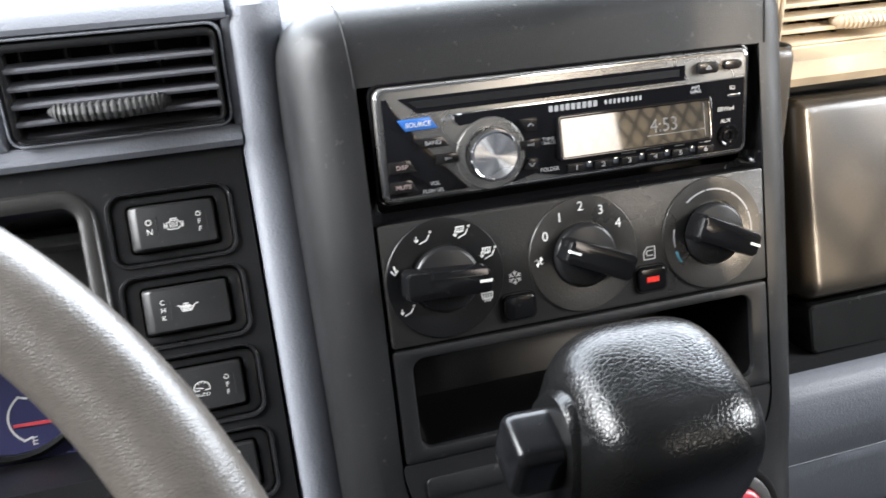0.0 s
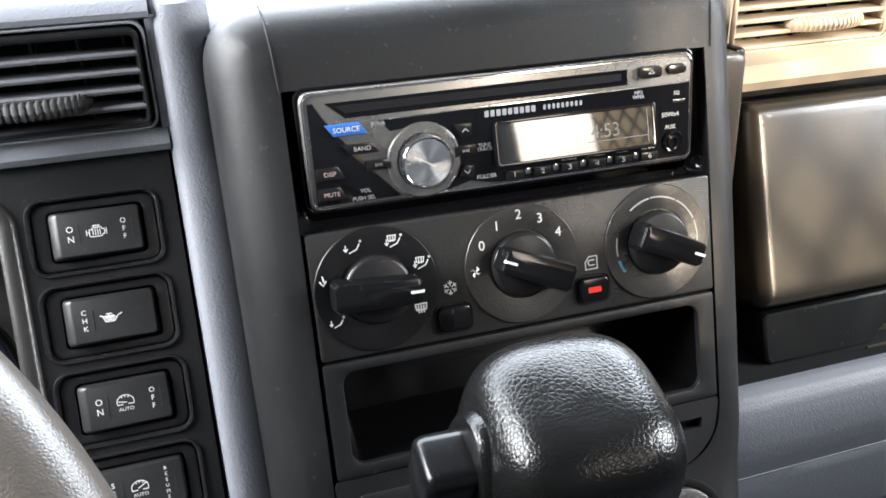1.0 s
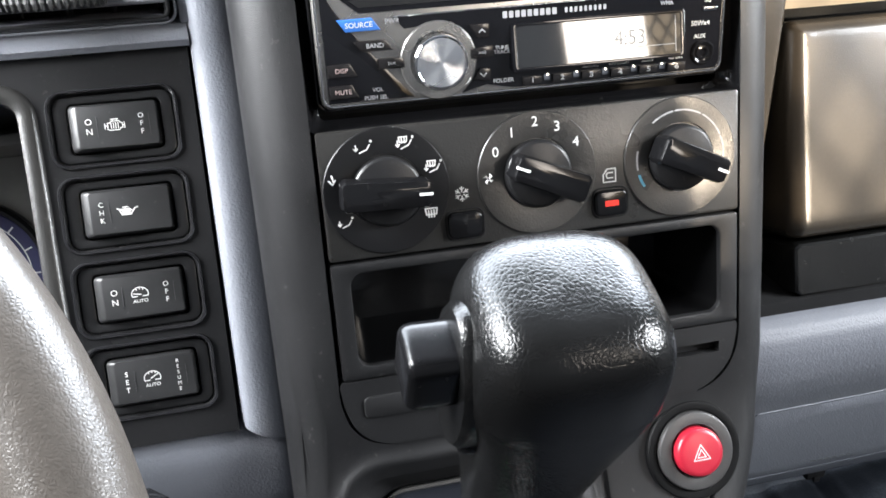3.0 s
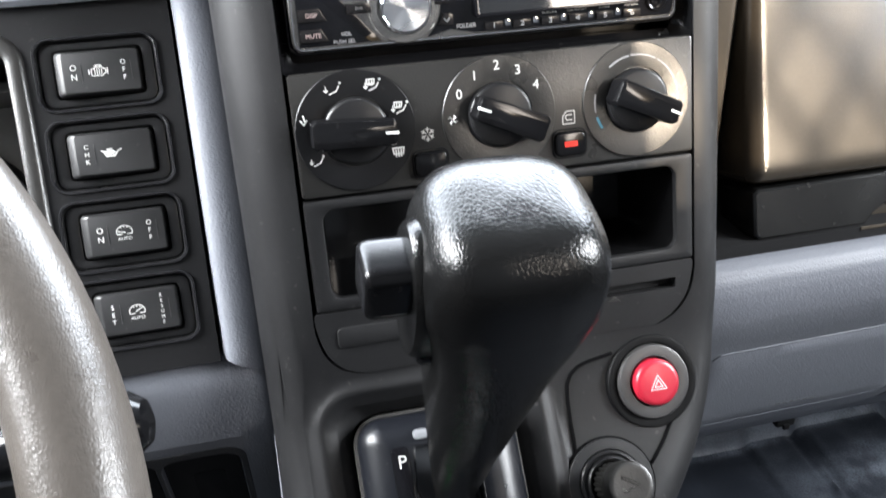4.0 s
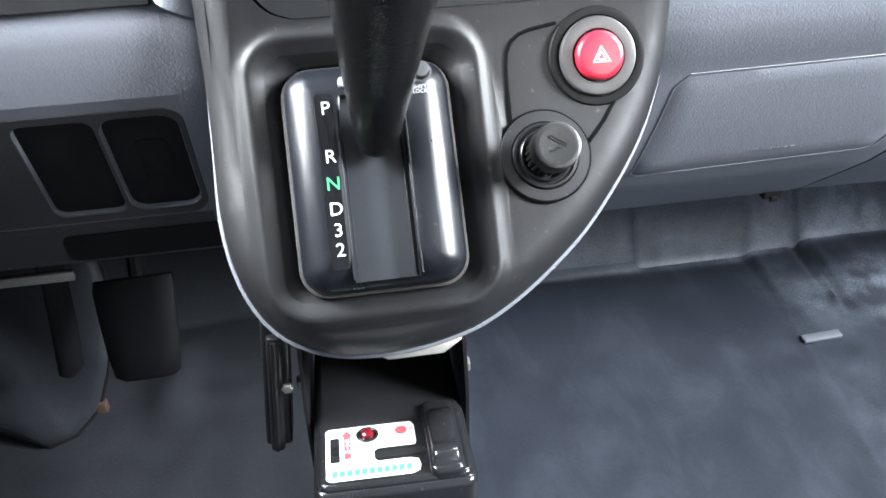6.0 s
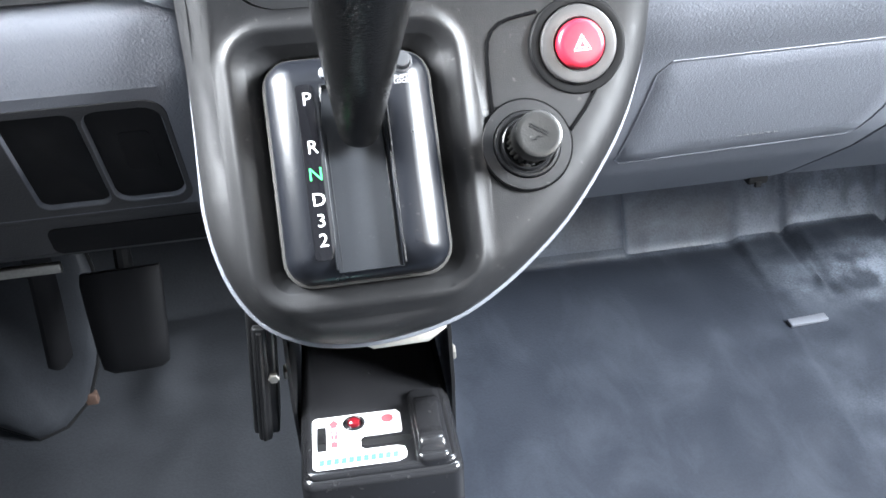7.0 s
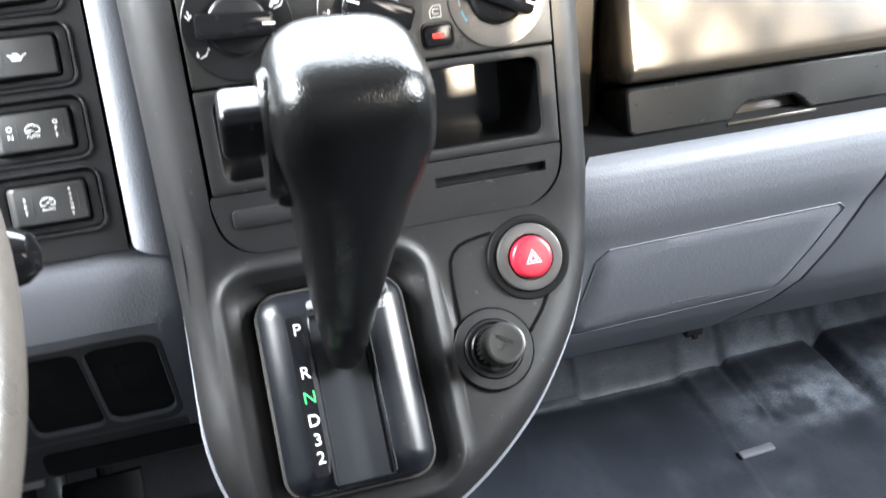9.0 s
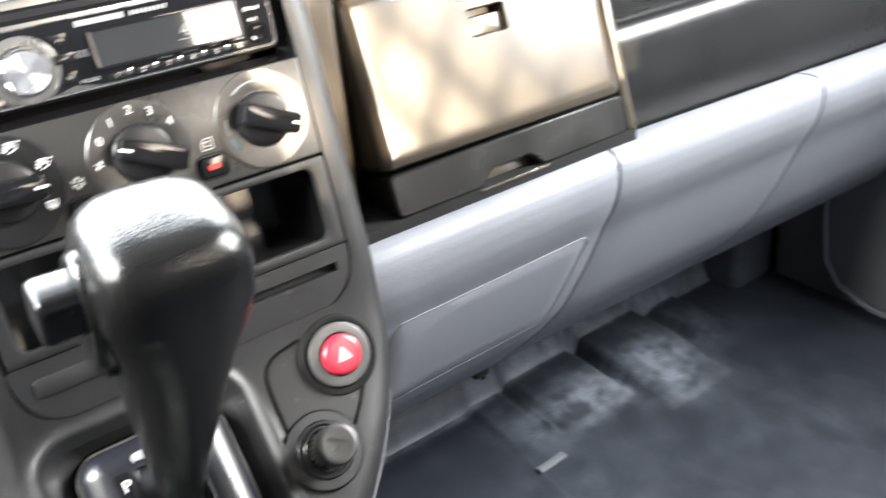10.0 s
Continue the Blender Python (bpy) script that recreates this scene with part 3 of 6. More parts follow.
M_FASCIA = material("grey_cluster_fascia", (0.26, 0.25, 0.235), 0.5, mottle=0.06)
SP = at(-12, 396, 653, 90 - SWITCH_SLOPE, 0, 0)      # local: x right, y up the plate, z out


def switch_panel():
    p = thing("switch_panel", "black plastic panel with four rocker switches", "switch panel", SP)
    # opening of the instrument hood
    hood = [(-300, 20)] + [(-53 + 14 * math.cos(a), 6 + 14 * math.sin(a)) for a in np.linspace(math.pi / 2, 0.05, 7)] + [(-38.5, -20), (-38, -60), (-37, -110), (-300, -110)]
    outline = [(-300, -148.5), (31.5, -148.5), (31.5, 32), (-300, 32)]
    wells = [rrect(55, 33, 6.5, -5 + i * 0.3, -1.2 - 38.9 * i, 4) for i in range(4)]
    inner = hood[1:-1]
    hole = [(-299, 20)] + inner + [(-299, -110)]
    xy, fs = sheet(outline, [hole, *wells], step=14)
    bm = bmesh.new()
    sheet_mesh(bm, xy, fs, [(x, y, 0) for x, y in xy])
    for w in wells:
        loops3(bm, [[(x, y, 0) for x, y in w], [(x, y, -1.0) for x, y in inset(w, 0.7)], [(x, y, -6) for x, y in inset(w, 1.6)]], False, False)
    # right and lower edge thickness
    loops3(bm, [[(x, y, 0) for x, y in outline], [(x, y, -8) for x, y in outline]], False, False)
    part("plate", bm, M_BLACK, p)
    bm = bmesh.new()
    for w in wells:
        rim = w
        tube(bm, [(x, y, 0.25) for x, y in inset(rim, -0.6)], 0.9, 6, True)
    part("well_rim", bm, M_WELLRIM, p, "glossy rims round the switches")
    # hood lip
    lip = hood[1:-1]
    bm = bmesh.new()
    rows = []
    for k, (dx, dz) in enumerate(((1.8, 0.0), (0.8, 1.5), (-0.8, 2.2), (-4.4, 1.9), (-6.4, 0.6), (-7.2, -2.0), (-7.4, -12), (-8, -70))):
        rows.append([(x + (dx if y < 6 else dx * math.cos(math.atan2(max(y - 6, 0), max(x + 53, 0.01)))), y + (0 if y < 6 else dx * math.sin(math.atan2(max(y - 6, 0), max(x + 53, 0.01)))), dz) for x, y in [(-300, 20)] + lip])
    vs = [[bm.verts.new(v) for v in row] for row in rows]
    for a, b in zip(vs, vs[1:]):
        for i in range(len(a) - 1):
            bm.faces.new((a[i], a[i + 1], b[i + 1], b[i]))
    part("hood_lip", bm, M_PANEL, p, "satin black lip of the instrument hood")
    bm = bmesh.new()
    box(bm, -33, 31, -146, 31, -16, -11, 1)
    part("backing", bm, M_DARK, p)
    return p


SWITCHES = switch_panel()


def rocker(i, draw):
    s = thing("rocker_switch", ("black rocker switch with white engine symbol", "black rocker switch marked CHK with an oil can symbol",
                                "black rocker switch with white gauge symbol and AUTO", "black rocker switch marked SET and RESUME")[i],
              "switch", SP @ at(-5 + i * 0.3, -1.2 - 38.9 * i, -2.6), group="dash rocker switches")
    bm = bmesh.new()
    hollow(bm, rrect(52.4, 30.4, 5, 0, 0, 4), rrect(41, 23, 2.5, 0.5, 0, 4), -4, 1.6, -4, 0.8)
    part("bezel", bm, M_BLACK, s)
    bm = bmesh.new()
    # rocker: its left end stands proud
    lp = rrect(39, 21.4, 2.2, 0.5, 0, 4)
    rows = []
    for d, z, cut in ((0, -5, 0), (0, 1.6, 0), (0.2, 2.4, 0.3), (0.7, 4.4, 2.6), (1.2, 4.9, 3.2)):
        moved = [(x + cut * max(0.0, (0.5 - x) / 19.5), y) for x, y in inset(lp, d)]
        rows.append([(x, y, z + (1.6 * -(x - 0.5) / 19.5 if z > 0 else 0)) for x, y in moved])
    loops3(bm, rows)
    key = part("rocker", bm, M_ROCKER, s)
    tilt = at(0.5, 0, 4.98, 0, math.degrees(math.atan2(1.6, 19.5)), 0)
    draw(key, tilt)
    return s


def sw_text(key, m, left, right):
    for word, x in ((left, -11.0), (right, 11.6)):
        if word:
            gap = {2: 4.4, 3: 3.6, 6: 2.6}[len(word)]
            bm = bmesh.new()
            strokes(bm, [[(x + 3.4, -4.6), (x + 3.4, 4.6)]], 0.16)
            part("divider", bm, M_DIVIDER, key, m=m)
            lettering("\n".join(word), gap * 0.62, M_WHITE, key, m @ at(x, 0, 0), wide=1.0, leading=1.13)


def sym(key, m, lines, w=0.38):
    bm = bmesh.new()
    strokes(bm, lines, w)
    part("symbol", bm, M_WHITE, key, m=m)


def engine(key, m):
    sw_text(key, m, "ON", "OFF")
    sym(key, m, [[(-3, -1.6), (-3, 1.2), (-2, 1.2), (-1.4, 2), (2, 2), (2.6, 1.1), (3.4, 1.1), (3.4, -1.1), (2.6, -1.1), (2, -2), (-2.2, -2), (-3, -1.6)],
                 [(-4.2, -1.2), (-4.2, 1)], [(-4.2, 0), (-3, 0)], [(-0.8, 2), (-0.8, 2.9)], [(1, 2), (1, 2.9)], [(-1.4, 2.9), (1.6, 2.9)], [(4.2, -1.3), (4.2, 1.3)], [(3.4, 0), (4.2, 0)],
                 [(-1.5, -1.2), (-1.5, 1.2)], [(-0.5, -1.2), (-0.5, 1.2)], [(0.5, -1.2), (0.5, 1.2)], [(1.5, -1.2), (1.5, 1.2)]])


def oil(key, m):
    sw_text(key, m, "CHK", None)
    sym(key, m, [[(-3.4, 0.8), (-2.4, -1.6), (1.4, -1.6), (3.2, 0.9), (4.6, 1.4)], [(-3.4, 0.8), (1.0, 0.9), (2.2, -0.2)], [(-3.6, 1.0), (-4.4, 1.3)],
                 [(-0.8, 0.9), (-0.8, 1.8)], [(-1.8, 1.8), (0.4, 1.8)], [(-2.2, -0.2), (1.2, -0.2)], [(-2, -0.9), (1.2, -0.9)], [(-2.4, 0.4), (1.2, 0.4)]], 0.5)


def dial(key, m, extra):
    arc = [(3.6 * math.cos(a), 3.0 * math.sin(a) + 0.6) for a in np.linspace(-0.35, math.pi + 0.35, 16)]
    sym(key, m, [arc, [(-3.4, -0.5), (-1.2, -0.5)], [(3.4, -0.5), (1.2, -0.5)], [(-0.6, 0.4), (2.6, 2.2)] if extra else [(0.4, 0.3), (-2.8, 0.9)],
                 [(0, 3.6), (0, 2.8)], [(1.7, 3.2), (1.3, 2.5)], [(-1.7, 3.2), (-1.3, 2.5)]])
    lettering("AUTO", 1.5, M_WHITE, key, m @ at(0, -2.7, 0), wide=1.1)


def cruise(key, m):
    sw_text(key, m, "ON", "OFF")
    dial(key, m, False)


def resume(key, m):
    sw_text(key, m, "SET", "RESUME")
    dial(key, m, True)


for _i, _d in enumerate((engine, oil, cruise, resume)):
    rocker(_i, _d)


# instrument cluster behind the hood
def cluster():
    c = thing("instrument_cluster", "instrument cluster with blue gauge faces in a dark hood", "gauges", at(-210, 478, 585, 66, 0, 0))
    bm = bmesh.new()
    box(bm, -140, 158, -115, 105, -12, -6, 2)
    part("back_plate", bm, M_FASCIA, c)
    bm = bmesh.new()
    box(bm, -140, 158, 28, 34, -6, 60, 2)
    box(bm, 150, 156, -115, 100, -6, 60, 2)
    part("shroud", bm, M_LENS, c, "satin grey lining of the hood")
    for cx, cy, r in ((88, -38, 41), (-10, -30, 52)):
        bm = bmesh.new()
        lathe(bm, [(r, -6), (r, -3.5), (r - 0.6, -3)], 48, Matrix.Translation((cx, cy, 0)))
        dial_face = part("gauge", bm, M_GAUGE, c, "deep blue gauge face")
        bm = bmesh.new()
        lathe_ring = [(r + 5, -6), (r + 5, 2), (r + 3, 4), (r + 0.8, 2), (r + 0.5, -6)]
        rows = [[(cx + rr * math.cos(2 * math.pi * i / 48), cy + rr * math.sin(2 * math.pi * i / 48), z) for i in range(48)] for rr, z in lathe_ring]
        loops3(bm, rows, False, False)
        part("gauge_ring", bm, M_BLACK, c)
        bm = bmesh.new()
        strokes(bm, [[(cx + (r - k) * math.cos(a), cy + (r - k) * math.sin(a)) for k in (3, 7)] for a in np.linspace(math.pi * 1.25, -math.pi * 0.25, 13)], 0.9, -3, -2.8)
        strokes(bm, [[(cx + (r - 7) * math.cos(a), cy + (r - 7) * math.sin(a)) for a in np.linspace(math.pi * 1.25, -math.pi * 0.25, 40)]], 0.6, -3, -2.8)
        part("scale", bm, M_WHITE, dial_face)
    bm = bmesh.new()
    box(bm, -140, 158, -92, -85, -6, 100, 2)
    part("hood_floor", bm, M_BLACK, c)
    # fuel gauge low in the face
    bm = bmesh.new()
    fx, fy = 104, -61
    strokes(bm, [[(fx + 19 * math.cos(a), fy + 16 * math.sin(a)) for a in np.linspace(math.pi * 0.72, math.pi * 1.28, 14)], [(fx - 12.5, fy - 12.4), (fx - 8, fy - 11)], [(fx - 12.5, fy + 12.4), (fx - 8, fy + 11)]], 1.1, -2.8, -2.5)
    part("fuel_scale", bm, M_WHITE, c)
    bm = bmesh.new()
    strokes(bm, [[(fx - 16, fy - 3.2), (fx + 6, fy - 4)]], 1.8, -2.2, -1.6)
    part("fuel_needle", bm, M_REDPRINT, c, "red fuel needle")
    bm = bmesh.new()
    prism(bm, rrect(58, 46, 4, 97, -62, 4), -6, -2.8, 0)
    part("fuel_face", bm, M_GAUGE, c)
    lettering("E", 4.5, M_WHITE, c, at(fx - 7, fy - 13.5, -2.7))
    return c


cluster()


def air_vent(name, label, m, w, h, slats, mat, wheel_x):
    """A louvre vent: frame, slats, fins behind and the thumb wheel."""
    v = thing(name, label, "air vent", m, group="dash air vents")
    bm = bmesh.new()
    hollow(bm, rrect(w, h, 6, 0, 0, 5), rrect(w - 2.4, h - 2.4, 5, 0, 0, 5), -30, 0.5, -30, 0.5)
    part("surround", bm, M_DASH if mat is M_VENT else mat, v)
    bm = bmesh.new()
    hollow(bm, rrect(w - 5, h - 5, 4.5, 0, 0, 5), rrect(w - 9, h - 10, 3, 0, -1, 5), -13, 1.6, -12, 1.2)
    part("louvre_frame", bm, M_BLACK if mat is M_VENT else mat, v)
    bm = bmesh.new()
    prism(bm, rrect(w - 3, h - 3, 5), -34, -30, 0)
    part("duct_back", bm, M_DARK, v)
    for i in range(slats):
        y = (h / 2 - 6) - (h - 10) * (i + (1 if slats < 6 else 0)) / (slats - 0.15)
        bm = bmesh.new()
        extrude_profile(bm, [(y - 0.2, -13), (y - 1.5, -1.2), (y - 1.0, -0.1), (y + 0.2, 0.2), (y + 1.1, -0.6), (y + 1.2, -2.0), (y + 1.3, -13)], -(w / 2 - 4), w / 2 - 4)
        part("slat", bm, mat, v)
    for sgn in (-1, 1):
        bm = bmesh.new()
        box(bm, sgn * (w / 2 - 4.4) - 0.9, sgn * (w / 2 - 4.2) + 0.9, -(h / 2 - 4), h / 2 - 4, -12, -0.6, 0.5)
        part("slat_end", bm, M_BLACK if mat is M_VENT else mat, v)
    k = int(w // 19)
    for i in range(k):
        x = -w / 2 + w * (i + 0.5) / k
        bm = bmesh.new()
        box(bm, x - 0.6, x + 0.6, -(h / 2 - 3), h / 2 - 3, -26, -15, 0.3)
        part("fin", bm, M_BLACK, v)
    bm = bmesh.new()
    pts = []
    for i in range(85):
        a = math.pi * (1.14 + 0.72 * i / 84)
        pts.append((wheel_x + 29 * math.cos(a), -9.2, 29 * -math.sin(a) * 0.5 - 8.5))
    rows = []
    for i, p in enumerate(pts):
        rr = 4.0 + (0.5 if i % 4 < 2 else -0.5)
        f = min(1.0, 0.35 + min(i, 84 - i) / 14)
        rows.append([Vector((p[0], p[1] + rr * f * math.cos(b), p[2] + rr * f * math.sin(b))) for b in np.linspace(0, 2 * math.pi, 9)[:-1]])
    loops3(bm, rows)
    part("thumb_wheel", bm, M_WHEEL if mat is M_VENT else mat, v, "ribbed thumb wheel")
    return v


air_vent("air_vent", "dark louvred air vent with ribbed thumb wheel in grey dashboard", at(-30.5, 406, 717.5, 90, 0, 0), 97, 48, 5, M_VENT, -4)


# ---------------------------------------------------------------- centre console
OUTER = [(262, 13), (70, 13), (56, 15), (46, 21), (41, 31), (40, 45), (40, 120), (40, 200), (40, 280), (40, 340), (43, 366), (50, 388), (62, 406), (79, 417), (98, 422),
         (120, 423), (142, 420.5), (162, 415.5), (178, 408), (194, 398), (210, 386), (226, 372), (242, 354), (257, 334), (270, 312), (279, 289), (283, 264), (285, 240), (286, 120), (286, 34), (281, 21), (272, 15)]
def finer(loop, k=3):
    """A smooth closed curve through the points."""
    out, n = [], len(loop)
    for i in range(n):
        a, b, c, d = (Vector(loop[(i + j) % n]) for j in (-1, 0, 1, 2))
        if (c - b).length > 60:
            out.append(tuple(b))
            continue
        m0 = (c - a) * min(0.5, 0.5 * (c - b).length / max((b - a).length, 1e-6))
        m1 = (d - b) * min(0.5, 0.5 * (c - b).length / max((d - c).length, 1e-6))
        for j in range(k):
            u = j / k
            out.append(tuple((2 * u ** 3 - 3 * u * u + 1) * b + (u ** 3 - 2 * u * u + u) * m0 + (3 * u * u - 2 * u ** 3) * c + (u ** 3 - u * u) * m1))
    return out


OUTER = finer(OUTER)[::-1]          # counter-clockwise seen with s downwards mirrored below
LID_BOTTOM = 257.0
BAY = [(265, 50.5), (265, 226), (262.5, 240), (255, 251), (243, 256.8), (89, 256.8), (77, 253), (69.5, 244), (66.5, 230), (67.5, 50.5)]
BAY = finer(BAY, 4)
WELL_OUT = rrect(117, 142, 22, 119, 334, 7)
WELL_IN = rrect(85, 114, 15, 119.5, 336, 7)


def edge_roll(p):
    """How far the face falls back towards the outer edge, and rises round the gear well."""
    d = loop_distance(p, OUTER)
    x = p[:, 0]
    w = np.interp(x, [60, 120, 200, 280], [27, 24, 20, 17])
    D = np.interp(x, [60, 120, 200, 280], [26, 20, 18, 20])
    u = np.clip(1 - d / w, 0, 1)
    h = -D * (1 - np.sqrt(np.maximum(0, 1 - u * u)))
    dw = np.where(inside(p, WELL_OUT), loop_distance(p, WELL_OUT), -loop_distance(p, WELL_OUT))
    # a crisp raised lip, a falling inner slope with a step, then the drop to the gear plate
    h += np.interp(dw, [-5, -3, -1.2, 0, 1.2, 2.6, 4.2, 7, 9.6, 10.4, 11, 13, 15, 17], [0, 0.3, 1.1, 1.9, 2.4, 2.5, 2.0, 0.6, -0.8, -1.2, -2.0, -3.2, -4.6, -7])
    return h


def console():
    c = thing("center_console", "charcoal plastic centre console with rounded rim tapering downwards", "console")
    rings = [inset(WELL_OUT, d) for d in (-5, -3, -1.2, 0, 1.2, 2.6, 4.2, 7, 9.6, 10.4, 11)]
    rolls = []
    for d in (1.2, 3, 6, 10, 15, 21):
        rolls.append([(x, y) for x, y in inset(OUTER, d)])
    xy, fs = sheet(OUTER, [BAY, WELL_IN], [r for r in rings] + rolls[:5], step=5.5)
    h = edge_roll(xy)
    bm = bmesh.new()
    sheet_mesh(bm, xy, fs, [face_pt(x, s, k) for (x, s), k in zip(xy, h)])
    h0 = edge_roll(np.array(OUTER))
    # skirt behind the rim
    loops3(bm, [[face_pt(x, s, k) for (x, s), k in zip(OUTER, h0)], [face_pt(x, s, k - 12) for (x, s), k in zip(OUTER, h0)], [face_pt(x, min(s, 400), k - 70) for (x, s), k in zip(OUTER, h0)]], False, False)
    # wall of the gear well
    hw = edge_roll(np.array(WELL_IN))
    loops3(bm, [[face_pt(x, s, k) for (x, s), k in zip(WELL_IN, hw)], [face_pt(x, s, k - 2.5) for (x, s), k in zip(inset(WELL_IN, 1.5), hw)], [face_pt(x, s, -14) for x, s in inset(WELL_IN, 2)]], False, False)
    hb = edge_roll(np.array(BAY))
    loops3(bm, [[face_pt(x, s, k) for (x, s), k in zip(BAY, hb)], [face_pt(x, s, -14) for x, s in BAY]], False, False)
    part("bezel", bm, M_CONSOLE, c, sharp=50)
    bm = bmesh.new()
    xy, fs = sheet(inset(OUTER, 14), [], step=20)
    sheet_mesh(bm, xy, fs, [face_pt(x, min(s, 395), -66) for x, s in xy])
    part("inner_back", bm, M_DARK, c)
    # floor of the gear well
    bm = bmesh.new()
    prism(bm, [(x, -y) for x, y in inset(WELL_IN, -4)][::-1], -15, -9, 0)
    me_m = face_m(0, 336) @ at(0, 336, 0)
    part("well_floor", bm, M_DARK, c, m=me_m)
    # pale edging strip behind the rim
    bm = bmesh.new()
    lower = [(x, s) for x, s in OUTER if s > (60 if x > 160 else 250)]
    k = max(range(len(lower)), key=lambda i: math.dist(lower[i], lower[(i + 1) % len(lower)]) if abs(lower[i][0] - lower[(i + 1) % len(lower)][0]) > 150 else 0)
    lower = lower[k + 1:] + lower[:k + 1]
    pts = []
    for (ax, as_), (bx, bs) in zip(lower, lower[1:]):
        for i in range(4):
            pts.append((ax + (bx - ax) * i / 4, as_ + (bs - as_) * i / 4))
    hh = edge_roll(np.array(pts))
    n = len(pts)
    tube(bm, [face_pt(x, s, kk - 1.5) for (x, s), kk in zip(pts, hh)], [0.2 + 1.8 * min(1.0, i / 14, (n - 1 - i) / 14) for i in range(n)], 8)
    part("edging", bm, M_DASH, c, "pale grey edging strip")
    # joints pressed into the hazard switch field
    for line in ([(190, 318), (190, 300), (190.2, 288), (191, 281), (193.4, 276), (197.5, 272.6), (203, 270.8), (210, 269.6), (217, 268.5)], [(245, 309), (238, 319), (229, 329)]):
        bm = bmesh.new()
        tube(bm, [face_pt(x, s, 0.1) for x, s in line], 1.0, 6)
        part("joint", bm, M_GAP, c)
    # seams from the bay up over the top
    for x in (67, 268):
        bm = bmesh.new()
        sx = [(x + (-2 if x < 100 else 2) * (1 - i / 8), 14.5 + 36 * i / 8) for i in range(9)]
        hh = edge_roll(np.array(sx))
        tube(bm, [face_pt(a, b, kk - 0.1) for (a, b), kk in zip(sx, hh)], 0.6, 6)
        part("joint", bm, M_DARK, c)
    # a pale cover plate under the lower rim
    bm = bmesh.new()
    prism(bm, [(-24, -3), (-15, -8), (14, -8), (24, -2), (24, 12), (-24, 12)], 0, 3, 0.6)
    part("cover_plate", bm, M_STEEL, c, "pale metal plate under the rim", m=face_m(132, 419, -30))
    return c


CONSOLE = console()
UP = face_m(0, 0)            # frame of the flat upper face: local (x, -s, out)


def on_up(x, s, out=0.0, spin=0.0):
    return UP @ at(x, -s, out, 0, 0, spin)


# ---- radio bay and radio
def radio_bay():
    b = thing("radio_bay", "dark recess round the car radio", "radio recess")
    bm = bmesh.new()
    outer, inner = rrect(198, 61, 3, 166, -80.5, 4), rrect(186, 53, 3, 165.5, -80.2, 4)
    loops3(bm, [[(x, y, -1) for x, y in outer], [(x, y, -4) for x, y in inset(outer, 1)], [(x, y, -9) for x, y in inset(inner, -3)], [(x, y, -11) for x, y in inner], [(x, y, -34) for x, y in inner]], False, False)
    part("sleeve", bm, M_GLOSS, b, m=UP)
    bm = bmesh.new()
    prism(bm, rrect(194, 59, 2, 166, -80.5, 3), -40, -34, 0)
    part("bay_back", bm, M_DARK, b, m=UP)
    return b


radio_bay()


